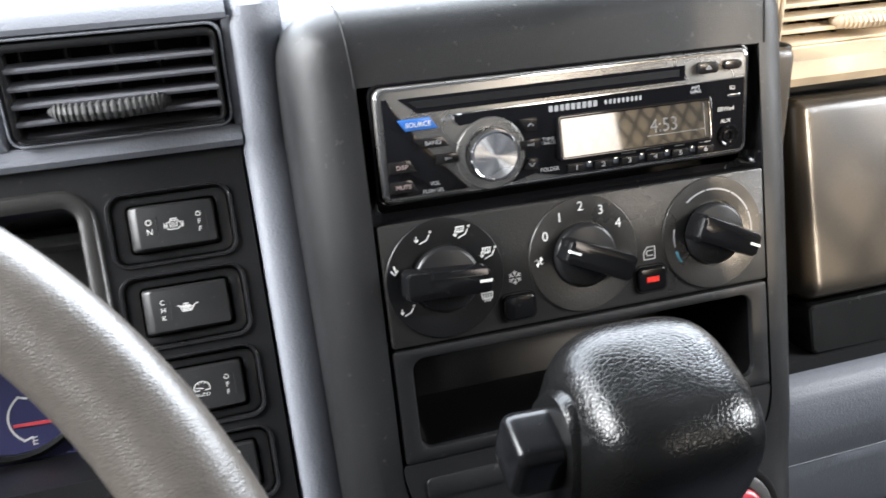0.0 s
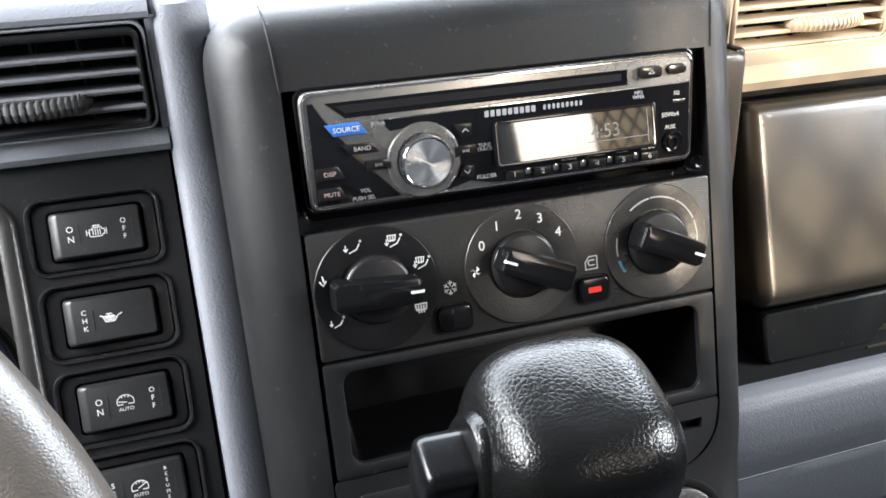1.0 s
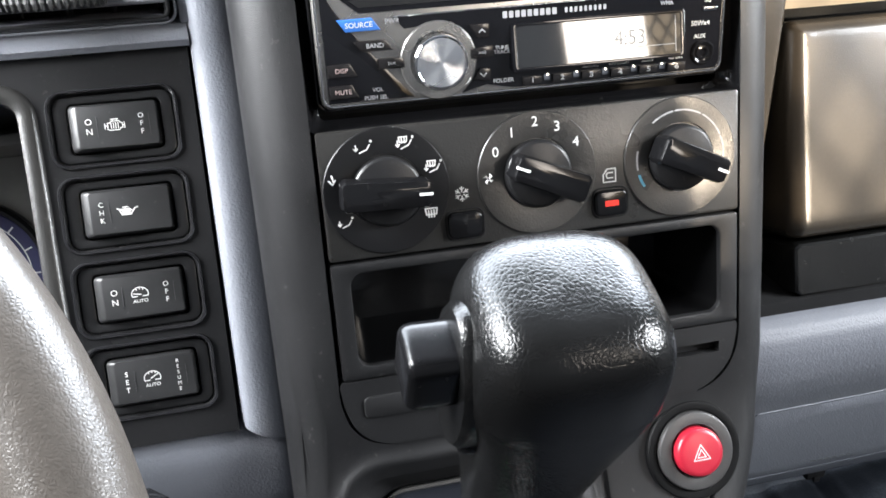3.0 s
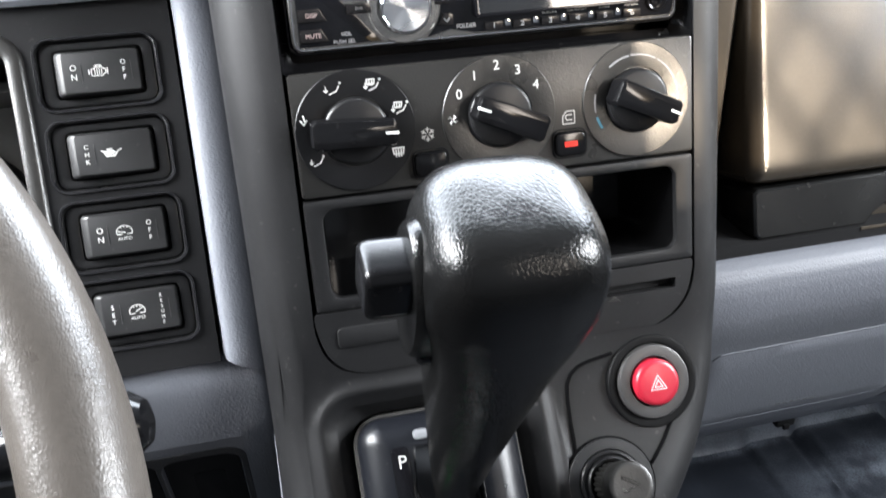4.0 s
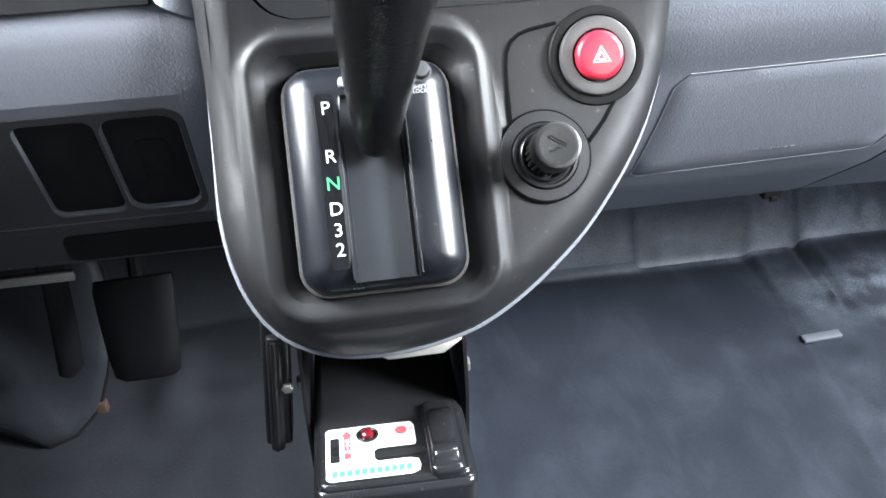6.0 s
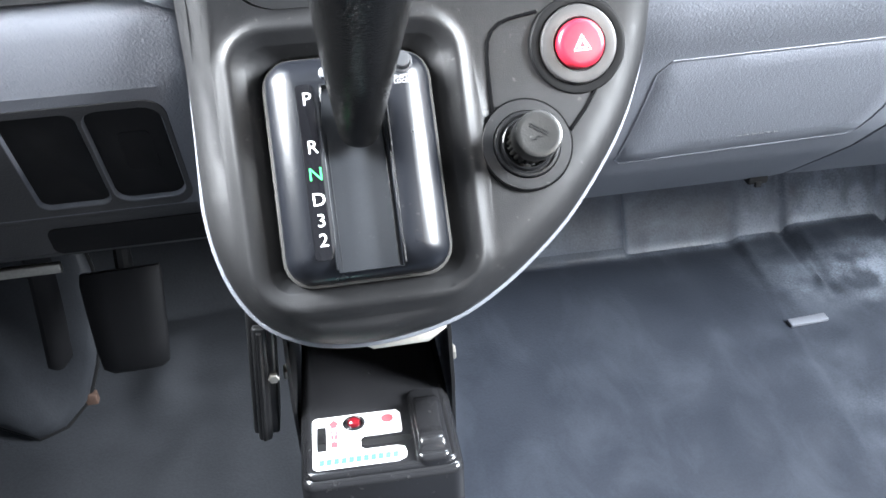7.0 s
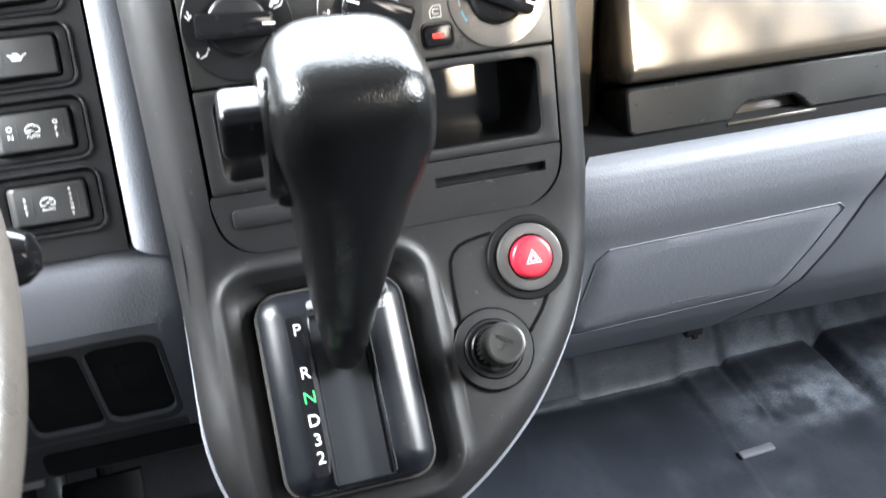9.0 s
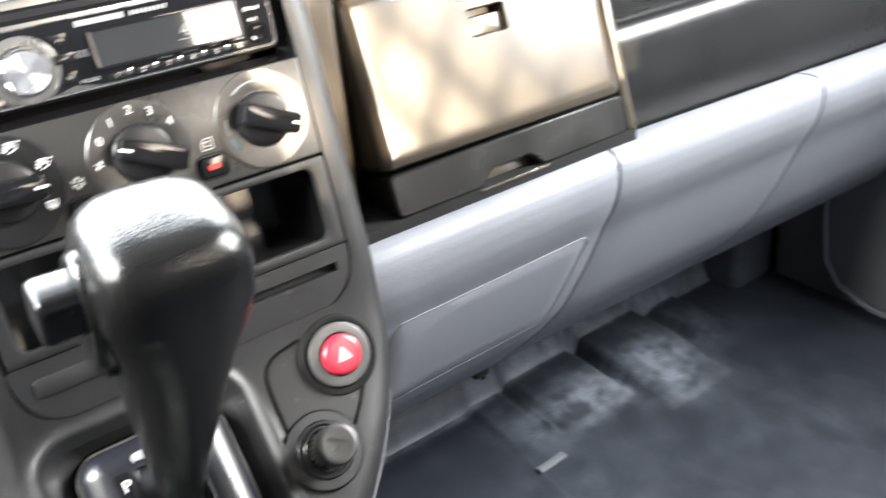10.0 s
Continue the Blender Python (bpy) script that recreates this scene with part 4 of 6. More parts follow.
def radio():
    R0 = at(165.3, 348.6, 690.2, 90 - 5.5, 0, 0)
    r = thing("car_radio", "car radio with silver and black face and round volume knob", "car radio", R0)
    bm = bmesh.new()
    prism(bm, rrect(183.5, 50.5, 4.5, 0, 0, 6), -22, 0, 1.4, seg=3)
    part("face_frame", bm, M_SILVER, r, "brushed silver face frame")
    bm = bmesh.new()
    hollow(bm, rrect(187, 53.5, 5, 0, 0, 6), rrect(184.2, 51.2, 4.8, 0, 0, 6), -22, -3, -22, 0.8)
    part("outer_trim", bm, M_GLOSS, r)
    # bright bead round the face
    bm = bmesh.new()
    tube(bm, [(x, y, 0.15) for x, y in rrect(181, 48, 4, 0, 0, 6)], 0.42, 6, True)
    part("bead", bm, M_CHROME, r)
    # black fields
    bm = bmesh.new()
    curve = [(-88.5, 20.5), (-86, 20.5)] + [(-86 + 34 * (i / 10), 20.5 - 43 * (i / 10) ** 0.86) for i in range(1, 11)] + [(-52, -22.8), (-88.5, -22.8)]
    prism(bm, curve[::-1], -0.5, 0.45, 0.3)
    part("side_field", bm, M_PIANO, r, "glossy black corner field")
    bm = bmesh.new()
    field = [(89, 11.3), (-59, 10.6), (-54.5, 6)] + [(-41 + 17.5 * math.cos(a), -9 + 17.5 * math.sin(a)) for a in np.linspace(math.radians(118), math.radians(-52), 14)] + [(-20, -20.2), (-8, -22.6), (10, -23), (88, -22.6), (89.2, -20)]
    prism(bm, field[::-1], -0.5, 0.5, 0.3)
    part("front_field", bm, M_PIANO, r, "glossy black front field")
    bm = bmesh.new()
    tube(bm, [(-59, 11.0, 0.4), (15, 11.4, 0.5), (89, 11.8, 0.4)], 0.35, 6)
    part("bead", bm, M_CHROME, r)
    # disc slot
    bm = bmesh.new()
    prism(bm, [(-81, 20), (-73, 13.4), (57, 13.6), (57, 20.2)][::-1], -0.5, 0.3, 0.2)
    slot = part("disc_slot", bm, M_PIANO, r, "black disc slot")
    bm = bmesh.new()
    prism(bm, [(-77, 18.6), (-73, 15.4), (54, 15.6), (54, 18.8)][::-1], 0.3, 0.55, 0)
    part("slot_mouth", bm, M_DARK, slot)
    # volume knob
    bm = bmesh.new()
    lathe(bm, [(16.4, -0.4), (16.4, 1.0), (15.8, 1.5), (12.3, 1.6), (12.0, 0.6)], 56, Matrix.Translation((-41, -8.4, 0)))
    part("knob_ring", bm, M_SILVER, r)
    knob = bmesh.new()
    n = 96
    rows = []
    for rad, z, rib in ((11.8, 0.6, 1), (11.8, 6.0, 1), (11.4, 7.2, 0), (10.9, 7.7, 0), (10.4, 7.5, 0), (10.1, 7.3, 0)):
        rows.append([((rad - (0.35 if rib and i % 2 else 0)) * math.cos(2 * math.pi * i / n), (rad - (0.35 if rib and i % 2 else 0)) * math.sin(2 * math.pi * i / n), z) for i in range(n)])
    loops3(knob, rows)
    kn = part("volume_knob", knob, M_CHROME, r, "ribbed chrome volume knob", m=at(-41, -8.4, 0))
    cap = bmesh.new()
    lathe(cap, [(10.1, 7.2), (10.1, 7.45)], 48)
    part("knob_cap", cap, M_SPUN, kn, "spun metal cap")
    # display
    bm = bmesh.new()
    hollow(bm, rrect(80, 20.6, 1.5, 0, 0, 4), rrect(76, 17.4, 0.8, 0, 0, 4), -5, 0.35, -1, 0.25)
    part("display_frame", bm, M_PIANO, r, m=at(31.2, -5.8, 2.3, -LENS_BACK, 0, 0))
    bm = bmesh.new()
    prism(bm, rrect(76.5, 17.8, 0.8, 0, 0, 3), -1, 0, 0)
    lens = part("display", bm, M_LCD, r, "dark liquid crystal display under glossy glass", m=at(31.2, -5.8, 2.3, -LENS_BACK, 0, 0))
    lettering("4:53", 6.4, M_SEGMENT, lens, at(14, -0.2, 0), wide=0.95, raised=0.06, name="clock_digits")
    bm = bmesh.new()
    strokes(bm, [[(5, -4.3), (35, -4.3)], [(35.6, 7.5), (35.6, -7.5)]], 0.4, 0, 0.05)
    part("display_line", bm, M_SEGMENT, lens)
    # buttons
    def key(nm, loop, mat, z1=1.7, label="", z0=0.2):
        k = bmesh.new()
        prism(k, loop[::-1], z0, z1, 0.45)
        return part(nm, k, mat, r, label)
    src = key("source_button", [(-82.5, 11.2), (-68, 11.2), (-64.5, 6.2), (-79, 6.2)], M_BLUE, label="blue source button")
    lettering("SOURCE", 2.1, M_WHITE, src, at(-73.5, 8.7, 1.7))
    b1 = key("band_button", [(-76.5, 2.2), (-63, 2.2), (-60, -2.2), (-73, -2.2)], M_KEY)
    lettering("BAND", 1.9, M_GREYPRINT, b1, at(-67.5, 0, 1.7))
    b2 = key("track_back_button", [(-66.5, -5.6), (-56, -5.8), (-55.5, -10), (-66.5, -10)], M_KEY)
    lettering("I<<", 1.6, M_GREYPRINT, b2, at(-61, -7.8, 1.7))
    for nm, y, word in (("display_button", -9.2, "DISP"), ("mute_button", -18.0, "MUTE")):
        k = key(nm, [(-88, y + 2.6), (-78.5, y + 2.9), (-75.6, y - 2.6), (-88, y - 2.6)], M_KEY)
        lettering(word, 1.9, M_DIMRED, k, at(-82.2, y, 1.7))
    k = key("folder_up_button", [(-27, 5.2), (-18.5, 5.2), (-18.5, -0.6), (-23.5, -0.6)], M_KEY)
    sym_on(k, [[(-23, 1.8), (-21.7, 3), (-20.4, 1.8)]], 1.7)
    k = key("track_next_button", [(-27.3, -4.6), (-17, -4.2), (-17, -8.8), (-27, -9.2)], M_KEY)
    lettering(">>I", 1.6, M_GREYPRINT, k, at(-22, -6.8, 1.7))
    k = key("folder_down_button", [(-23, -13.2), (-18.5, -13.6), (-18.5, -19), (-26, -18)], M_KEY)
    sym_on(k, [[(-23, -15.4), (-21.7, -16.8), (-20.4, -15.4)]], 1.7)
    for i in range(6):
        x = 0.5 + 13.6 * i
        k = key("preset_button", [(x - 4.4, -18.8), (x + 4.4, -18.8), (x + 4.4, -22.4), (x - 4.4, -22.4)], M_KEY, 1.5)
        lettering(str(i + 1), 2.2, M_GREYPRINT, k, at(x, -20.6, 1.5), wide=1.4)
        if i < 5:
            key("preset_spacer", [(x + 5.3, -18.4), (x + 8.2, -18.4), (x + 8.2, -21.4), (x + 5.3, -21.4)], M_CHROME, 0.9)
    k = key("eject_button", rrect(11, 5.4, 1.6, 68.5, 18.2, 4)[::-1], M_KEY, 2.2)
    sym_on(k, [[(67.2, 17.6), (68.5, 19.2), (69.8, 17.6), (67.2, 17.6)]], 2.2)
    key("release_button", rrect(9.5, 4.6, 2.2, 82, 18.4, 4)[::-1], M_KEY, 2.0)
    key("sound_button", rrect(6.4, 1.9, 0.5, 83.5, 3.6, 3)[::-1], M_CHROME, 1.2)
    # socket
    s = bmesh.new()
    rows = [[(81 + a * math.cos(2 * math.pi * i / 32), -15.6 + a * math.sin(2 * math.pi * i / 32), z) for i in range(32)] for a, z in ((5.6, 0.3), (5.6, 1.2), (4.9, 1.8), (4.2, 1.2), (3.3, 1.0), (3.0, 1.6), (2.4, 1.7), (1.9, 1.2), (1.8, -2))]
    loops3(s, rows, False, True)
    part("aux_socket", s, M_GLOSS, r, "round auxiliary socket")
    # printed words
    for word, x, y, size in (("PWR", -59.5, 9.2, 2.0), ("VOL", -67.5, -18.4, 1.7), ("FOLDER", -12.5, -19.6, 1.8), ("TUNE\nTRACK", -12.8, -6.4, 1.6), ("SCROLL", 27.5, -16.7, 1.5), ("RANDOM", 41, -16.7, 1.5), ("SCAN", 54.5, -16.7, 1.5), ("REPEAT", 68.3, -16.7, 1.5),
                             ("MP3\nWMA", 62.8, 8.3, 1.7), ("SQ", 82.6, 7.2, 1.7), ("50Wx4", 79.5, -2.6, 2.1), ("AUX", 79.5, -8.4, 1.9)):
        lettering(word, size, M_MIDPRINT if word not in ("PWR", "TUNE\nTRACK", "VOL") else M_GREYPRINT, r, at(x, y, 0.5))
    lettering("PUSH SEL", 1.7, M_GREYPRINT, r, at(-68.5, -21.6, 0.45))
    # maker's name and type number as plain bars
    for nm, x0, pitch, wide, low, high in (("maker_mark", -12.2, 2.75, 2.0, 6.6, 9.4), ("type_mark", 15.5, 2.2, 1.3, 6.9, 9.1)):
        for i in range(9):
            x = x0 + pitch * i
            bm = bmesh.new()
            prism(bm, rrect(wide, high - low, 0.4, x + wide / 2, (low + high) / 2, 2), 0.4, 0.6, 0)
            part(nm, bm, M_GREYPRINT, r)
    return r


def sym_on(ob, lines, z, w=0.4, mat=None):
    bm = bmesh.new()
    strokes(bm, lines, w, z, z + 0.12)
    return part("symbol", bm, mat or M_GREYPRINT, ob)


LENS_BACK = 9.5
M_KEY = material("radio_key", (0.010, 0.009, 0.009), 0.20, mottle=0.1, wear=0.03)
M_SPUN = material("spun_metal", (0.88, 0.88, 0.88), 0.27, metal=1.0, mottle=0.05)
_b = M_SPUN.node_tree.nodes["Principled BSDF"]
_b.inputs["Anisotropic"].default_value = 0.85
_tan = M_SPUN.node_tree.nodes.new("ShaderNodeTangent")
_tan.direction_type, _tan.axis = "RADIAL", "Z"
M_SPUN.node_tree.links.new(_tan.outputs[0], _b.inputs["Tangent"])
M_DIMRED = material("dim_red_print", (0.36, 0.27, 0.26), 0.5)
M_MIDPRINT = material("silver_print", (0.48, 0.48, 0.48), 0.4)
radio()


# ---- climate controls
def seat_icon(x, y, up=True, arrow=True, glass=False, k=1.0):
    """A seated figure sign drawn as plain strokes, with arrow and windscreen signs."""
    L = [[(x + 0.2 * k, y - 1.6 * k), (x + 2.0 * k, y - 1.0 * k), (x + 3.4 * k, y + 1.2 * k)], [(x - 1.2 * k, y - 2.2 * k), (x + 0.2 * k, y - 1.6 * k)], [(x + (4.0 + 0.35 * math.cos(a)) * k, y + (2.5 + 0.35 * math.sin(a)) * k) for a in np.linspace(0, 2 * math.pi, 9)]]
    if arrow:
        L += [[(x - 2.6 * k, y + 1.2 * k), (x - 2.6 * k, y - 1.2 * k)], [(x - 3.4 * k, y - 0.3 * k), (x - 2.6 * k, y - 1.3 * k), (x - 1.8 * k, y - 0.3 * k)]]
    if glass:
        L += [[(x - 1.8 * k, y + 0.6 * k), (x - 2.0 * k, y + 2.8 * k), (x + 1.6 * k, y + 2.8 * k), (x + 1.2 * k, y + 0.6 * k), (x - 1.8 * k, y + 0.6 * k)], [(x - 0.8 * k, y + 0.2 * k), (x - 0.8 * k, y + 2.2 * k)], [(x + 0.4 * k, y + 0.2 * k), (x + 0.4 * k, y + 2.2 * k)]]
    return L


def climate():
    p = thing("climate_panel", "charcoal climate panel with three rotary dials and two buttons", "climate control", UP)
    bm = bmesh.new()
    prism(bm, rrect(195, 56.4, 1.5, 166.5, -138.8, 3), -12, 0.3, 0.8)
    part("panel", bm, M_PANEL, p)
    def dial_at(x, s, bar_angle, bar_len, tip, label, disc_mat):
        bm = bmesh.new()
        rows = [[(x + a * math.cos(2 * math.pi * i / 64), -s + a * math.sin(2 * math.pi * i / 64), z) for i in range(64)] for a, z in ((27.6, 0.2), (27.6, 0.95), (27.25, 1.3), (16.3, 1.3), (16.1, 1.25), (16.0, 0.2))]
        loops3(bm, rows, True, True)
        d = part("dial", bm, disc_mat, p, label)
        bm = bmesh.new()
        lathe(bm, [(15.2, 0.3), (15.0, 4.2), (14.2, 5.2), (13.4, 5.5)], 48, Matrix.Translation((x, -s, 0)))
        part("hub", bm, M_BLACK, d)
        bm = bmesh.new()
        a0, a1 = bar_len
        lp = [(a0, -6.6), (a1 - 2, -6.0), (a1, -4.4), (a1, 4.4), (a1 - 2, 6.0), (a0, 6.6), (a0 - 2, 4.8), (a0 - 2, -4.8)]
        rows = [[(u, v, 3) for u, v in lp], [(u, v, 13) for u, v in lp], [(u, v, 15.0) for u, v in inset(lp, 0.7)], [(u, v * 0.7, 15.6) for u, v in inset(lp, 1.8)]]
        loops3(bm, rows, m=Matrix.Translation((x, -s, 0)) @ Matrix.Rotation(math.radians(bar_angle), 4, "Z"))
        grip = part("pointer_grip", bm, M_GLOSS if tip else M_BLACK, d)
        bm = bmesh.new()
        rt = Matrix.Translation((x, -s, 0)) @ Matrix.Rotation(math.radians(bar_angle), 4, "Z")
        for f in (1,):
            loops3(bm, [[rt @ Vector(q) for q in ((a1 - 6, -0.6, 15.2), (a1 + 0.15, -0.6, 14.6), (a1 + 0.15, 0.6, 14.6), (a1 - 6, 0.6, 15.2))], [rt @ Vector(q) for q in ((a1 - 6, -0.6, 16.0), (a1 - 0.6, -0.6, 15.9), (a1 - 0.6, 0.6, 15.9), (a1 - 6, 0.6, 16.0))]])
        part("pointer_mark", bm, M_WHITE, d, "white pointer mark")
        return d
    air = dial_at(97, 138, -3, (-19, 17.5), True, "black air direction dial with white symbols", M_AIR)
    fan = dial_at(165, 138, 157, (-18.8, 14.6), True, "charcoal fan dial numbered 0 to 4", M_PANEL)
    tmp = dial_at(234, 138.5, -24, (-14, 18.2), True, "charcoal temperature dial", M_PANEL)
    for icon in (seat_icon(88, -118.5), seat_icon(106, -118.5, glass=True), seat_icon(117.5, -130, glass=True), seat_icon(77.5, -150, arrow=True, k=0.85)):
        bm = bmesh.new()
        strokes(bm, icon, 0.44, 1.3, 1.45)
        part("symbol", bm, M_WHITE, air)
    bm = bmesh.new()
    x, y = 115.5, -149.5
    strokes(bm, [[(x - 2.6, y + 1.5), (x - 2.2, y - 1.2), (x + 2.2, y - 1.2), (x + 2.6, y + 1.5), (x - 2.6, y + 1.5)], [(x - 1.2, y - 2.4), (x - 1.2, y + 0.6)], [(x, y - 2.4), (x, y + 0.6)], [(x + 1.2, y - 2.4), (x + 1.2, y + 0.6)]], 0.6, 1.3, 1.45)
    part("symbol", bm, M_WHITE, air)
    bm = bmesh.new()
    strokes(bm, [[(74, -129), (74.6, -132)], [(72.6, -131), (74, -133), (75.4, -131)]], 0.6, 1.3, 1.45)
    part("symbol", bm, M_WHITE, air)
    for d, x, s in (("0", 146.2, 127), ("1", 154, 119.2), ("2", 164.8, 115.3), ("3", 175, 118.4), ("4", 183.5, 126)):
        lettering(d, 4.4, M_WHITE, fan, at(x, -s, 1.3))
    bm = bmesh.new()
    for q in range(4):
        a = math.radians(45 + 90 * q)
        tube(bm, [(142.2 + 0.4 * math.cos(a), -138.2 + 0.4 * math.sin(a), 1.35), (142.2 + 1.7 * math.cos(a), -138.2 + 1.7 * math.sin(a), 1.35), (142.2 + 2.3 * math.cos(a + 0.5), -138.2 + 2.3 * math.sin(a + 0.5), 1.35)], [0.4, 0.75, 0.5], 6, flat=0.3)
    part("fan_symbol", bm, M_WHITE, fan)
    bm = bmesh.new()
    for a0, a1 in ((128, 100), (96, 62), (58, 24), (20, -6), (168, 190)):
        strokes(bm, [[(234 + 21.5 * math.cos(math.radians(a)), -138.5 + 21.5 * math.sin(math.radians(a))) for a in np.linspace(a0, a1, 8)]], 0.7, 1.3, 1.45)
    part("scale", bm, M_GREYPRINT, tmp)
    bm = bmesh.new()
    strokes(bm, [[(234 + 21.5 * math.cos(math.radians(a)), -138.5 + 21.5 * math.sin(math.radians(a))) for a in np.linspace(198, 212, 6)]], 1.2, 1.3, 1.45)
    part("cold_mark", bm, M_BLUEMARK, tmp, "pale blue cold mark")
    for x, s, lit in ((130.4, 157.3, False), (199.2, 155.8, True)):
        bm = bmesh.new()
        hollow(bm, rrect(18, 14.4, 4, x, -s, 5), rrect(16.4, 12.8, 3.4, x, -s, 5), 0, 0.9, -4, 0.35)
        k = part("button_rim", bm, M_DARK, p)
        bm = bmesh.new()
        prism(bm, rrect(15.6, 12, 3.2, x, -s, 5), -2, 2.6, 1.2, seg=3)
        k = part("push_button", bm, M_GLOSS, p, "glossy black button with a lit red bar" if lit else "glossy black button")
        if lit:
            bm = bmesh.new()
            prism(bm, rrect(6.6, 2.6, 0.4, x, -s, 3), 2.5, 2.75, 0)
            part("indicator", bm, M_REDLAMP, k, "lit red indicator bar")
    bm = bmesh.new()
    sx, sy = 130, -143.5
    for q in range(6):
        a = math.radians(30 + 60 * q)
        c0, s0 = math.cos(a), math.sin(a)
        strokes(bm, [[(sx + 0.9 * c0, sy + 0.9 * s0), (sx + 3.2 * c0, sy + 3.2 * s0)], [(sx + 2.7 * math.cos(a + 0.33), sy + 2.7 * math.sin(a + 0.33)), (sx + 1.9 * c0, sy + 1.9 * s0), (sx + 2.7 * math.cos(a - 0.33), sy + 2.7 * math.sin(a - 0.33))]], 0.42, 0.3, 0.45)
    part("cooling_symbol", bm, M_WHITE, p)
    bm = bmesh.new()
    sx, sy = 199.3, -143.3
    strokes(bm, [[(sx - 3, sy - 3), (sx - 3, sy + 0.5), (sx - 1, sy + 3), (sx + 3, sy + 3), (sx + 3, sy - 3), (sx - 3, sy - 3)], [(sx + 1.6, sy + 1.2), (sx - 1, sy + 1.2), (sx - 1.6, sy), (sx - 1, sy - 1.2), (sx + 1.6, sy - 1.2)]], 0.5, 0.3, 0.45)
    part("recirculation_symbol", bm, M_WHITE, p)
    return p


M_AIR = material("satin_black_dial", (0.005, 0.005, 0.0055), 0.36, mottle=0.1, wear=0.03, specular=0.25)
M_BLUEMARK = material("blue_mark", (0.08, 0.30, 0.42), 0.5)
climate()


# ---- storage cubby and lid panel
def cubby():
    c = thing("storage_cubby", "empty black storage cubby set in the console", "storage cubby", UP)
    outer = rrect(195, 54.4, 1.5, 166.3, -195.6, 6)
    inner = rrect(177.5, 43.4, 6, 165.8, -195.0, 6)
    bm = bmesh.new()
    hollow(bm, outer, inner, -12, 0.3, -3, 1.0)
    part("surround", bm, M_CONSOLE, c)
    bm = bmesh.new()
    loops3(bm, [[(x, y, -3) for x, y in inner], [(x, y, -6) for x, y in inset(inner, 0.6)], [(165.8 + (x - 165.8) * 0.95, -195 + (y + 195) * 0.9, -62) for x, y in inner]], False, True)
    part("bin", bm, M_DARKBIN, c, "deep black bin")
    return c


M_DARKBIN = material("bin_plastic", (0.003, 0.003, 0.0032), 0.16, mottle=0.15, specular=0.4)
cubby()


def lid_panel():
    c = thing("tray_lid", "charcoal tray lid with a card slot and a raised pull", "tray lid", UP)
    loop = [(262.3, -224), (262.2, -230), (259, -242), (251, -251), (241, -255.8), (90, -255.8), (79, -252), (72, -244), (68.6, -232), (68.6, -224)]
    loop = inset(finer(loop, 4)[::-1], -0.8)[::-1]
    slot = [(188.5, -232.2), (188.5, -237.8), (254, -237.8), (254, -232.2)]
    xy, fs = sheet(loop[::-1], [slot], step=12)
    bm = bmesh.new()
    sheet_mesh(bm, xy, fs, [(x, y, 0.4) for x, y in xy])
    loops3(bm, [[(x, y, 0.4) for x, y in loop[::-1]], [(x, y, -9) for x, y in loop[::-1]]], False, False)
    loops3(bm, [[(x, y, 0.4) for x, y in slot], [(x, y, -6) for x, y in slot]], False, True)
    part("lid", bm, M_CONSOLE, c)
    bm = bmesh.new()
    prism(bm, rrect(44, 10.5, 2.6, 99, -236.6, 5), 0.2, 1.5, 0.9)
    part("pull", bm, M_CONSOLE, c, "raised finger pull")
    bm = bmesh.new()
    prism(bm, [(216, -240.2), (223, -240.2), (219.5, -237.4)], 0.3, 0.9, 0.2)
    part("slot_mark", bm, M_PANEL, c)
    bm = bmesh.new()
    prism(bm, rrect(70, 10, 1, 221, -235, 3), -12, -5.5, 0)
    part("slot_back", bm, M_DARK, c)
    return c


lid_panel()


# ---- hazard switch and cigar lighter
def hazard():
    h = thing("hazard_switch", "round red hazard light button in a grey and black ring", "hazard switch", face_m(237, 286.5, 2.2))
    bm = bmesh.new()
    lathe(bm, [(25.0, -9), (24.8, 0.0), (24.2, 0.8), (23.0, 1.0), (20.6, 0.6), (20.0, 0.0), (19.6, -6)], 56)
    part("outer_ring", bm, M_RING, h, "black ring")
    bm = bmesh.new()
    lathe(bm, [(19.6, -4), (19.6, 2.2), (19.1, 3.0), (18.2, 3.3), (13.6, 2.9), (12.9, 1.2), (12.8, -3)], 56)
    part("collar", bm, M_COLLAR, h, "satin grey collar")
    bm = bmesh.new()
    lathe(bm, [(12.2, -3), (12.2, 5.4), (11.8, 6.6), (10.8, 7.4), (9.2, 7.7)], 56)
    b = part("push_button", bm, M_RED, h, "red push button")
    bm = bmesh.new()
    tri = lambda r: [(r * math.cos(math.radians(a)), r * math.sin(math.radians(a)) - 0.8) for a in (90, 210, 330, 90)]
    strokes(bm, [tri(5.0), tri(2.5)], 0.42, 7.7, 7.8)
    part("symbol", bm, M_PINK, b, "pale double triangle")
    return h


M_COLLAR = material("collar_grey", (0.036, 0.035, 0.035), 0.36, grain=0.2, grain_scale=1100, mottle=0.08)
M_RING = material("ring_black", (0.0025, 0.0025, 0.0027), 0.55, mottle=0.1, specular=0.12)
M_PINK = material("pale_print", (0.75, 0.55, 0.55), 0.5)
hazard()


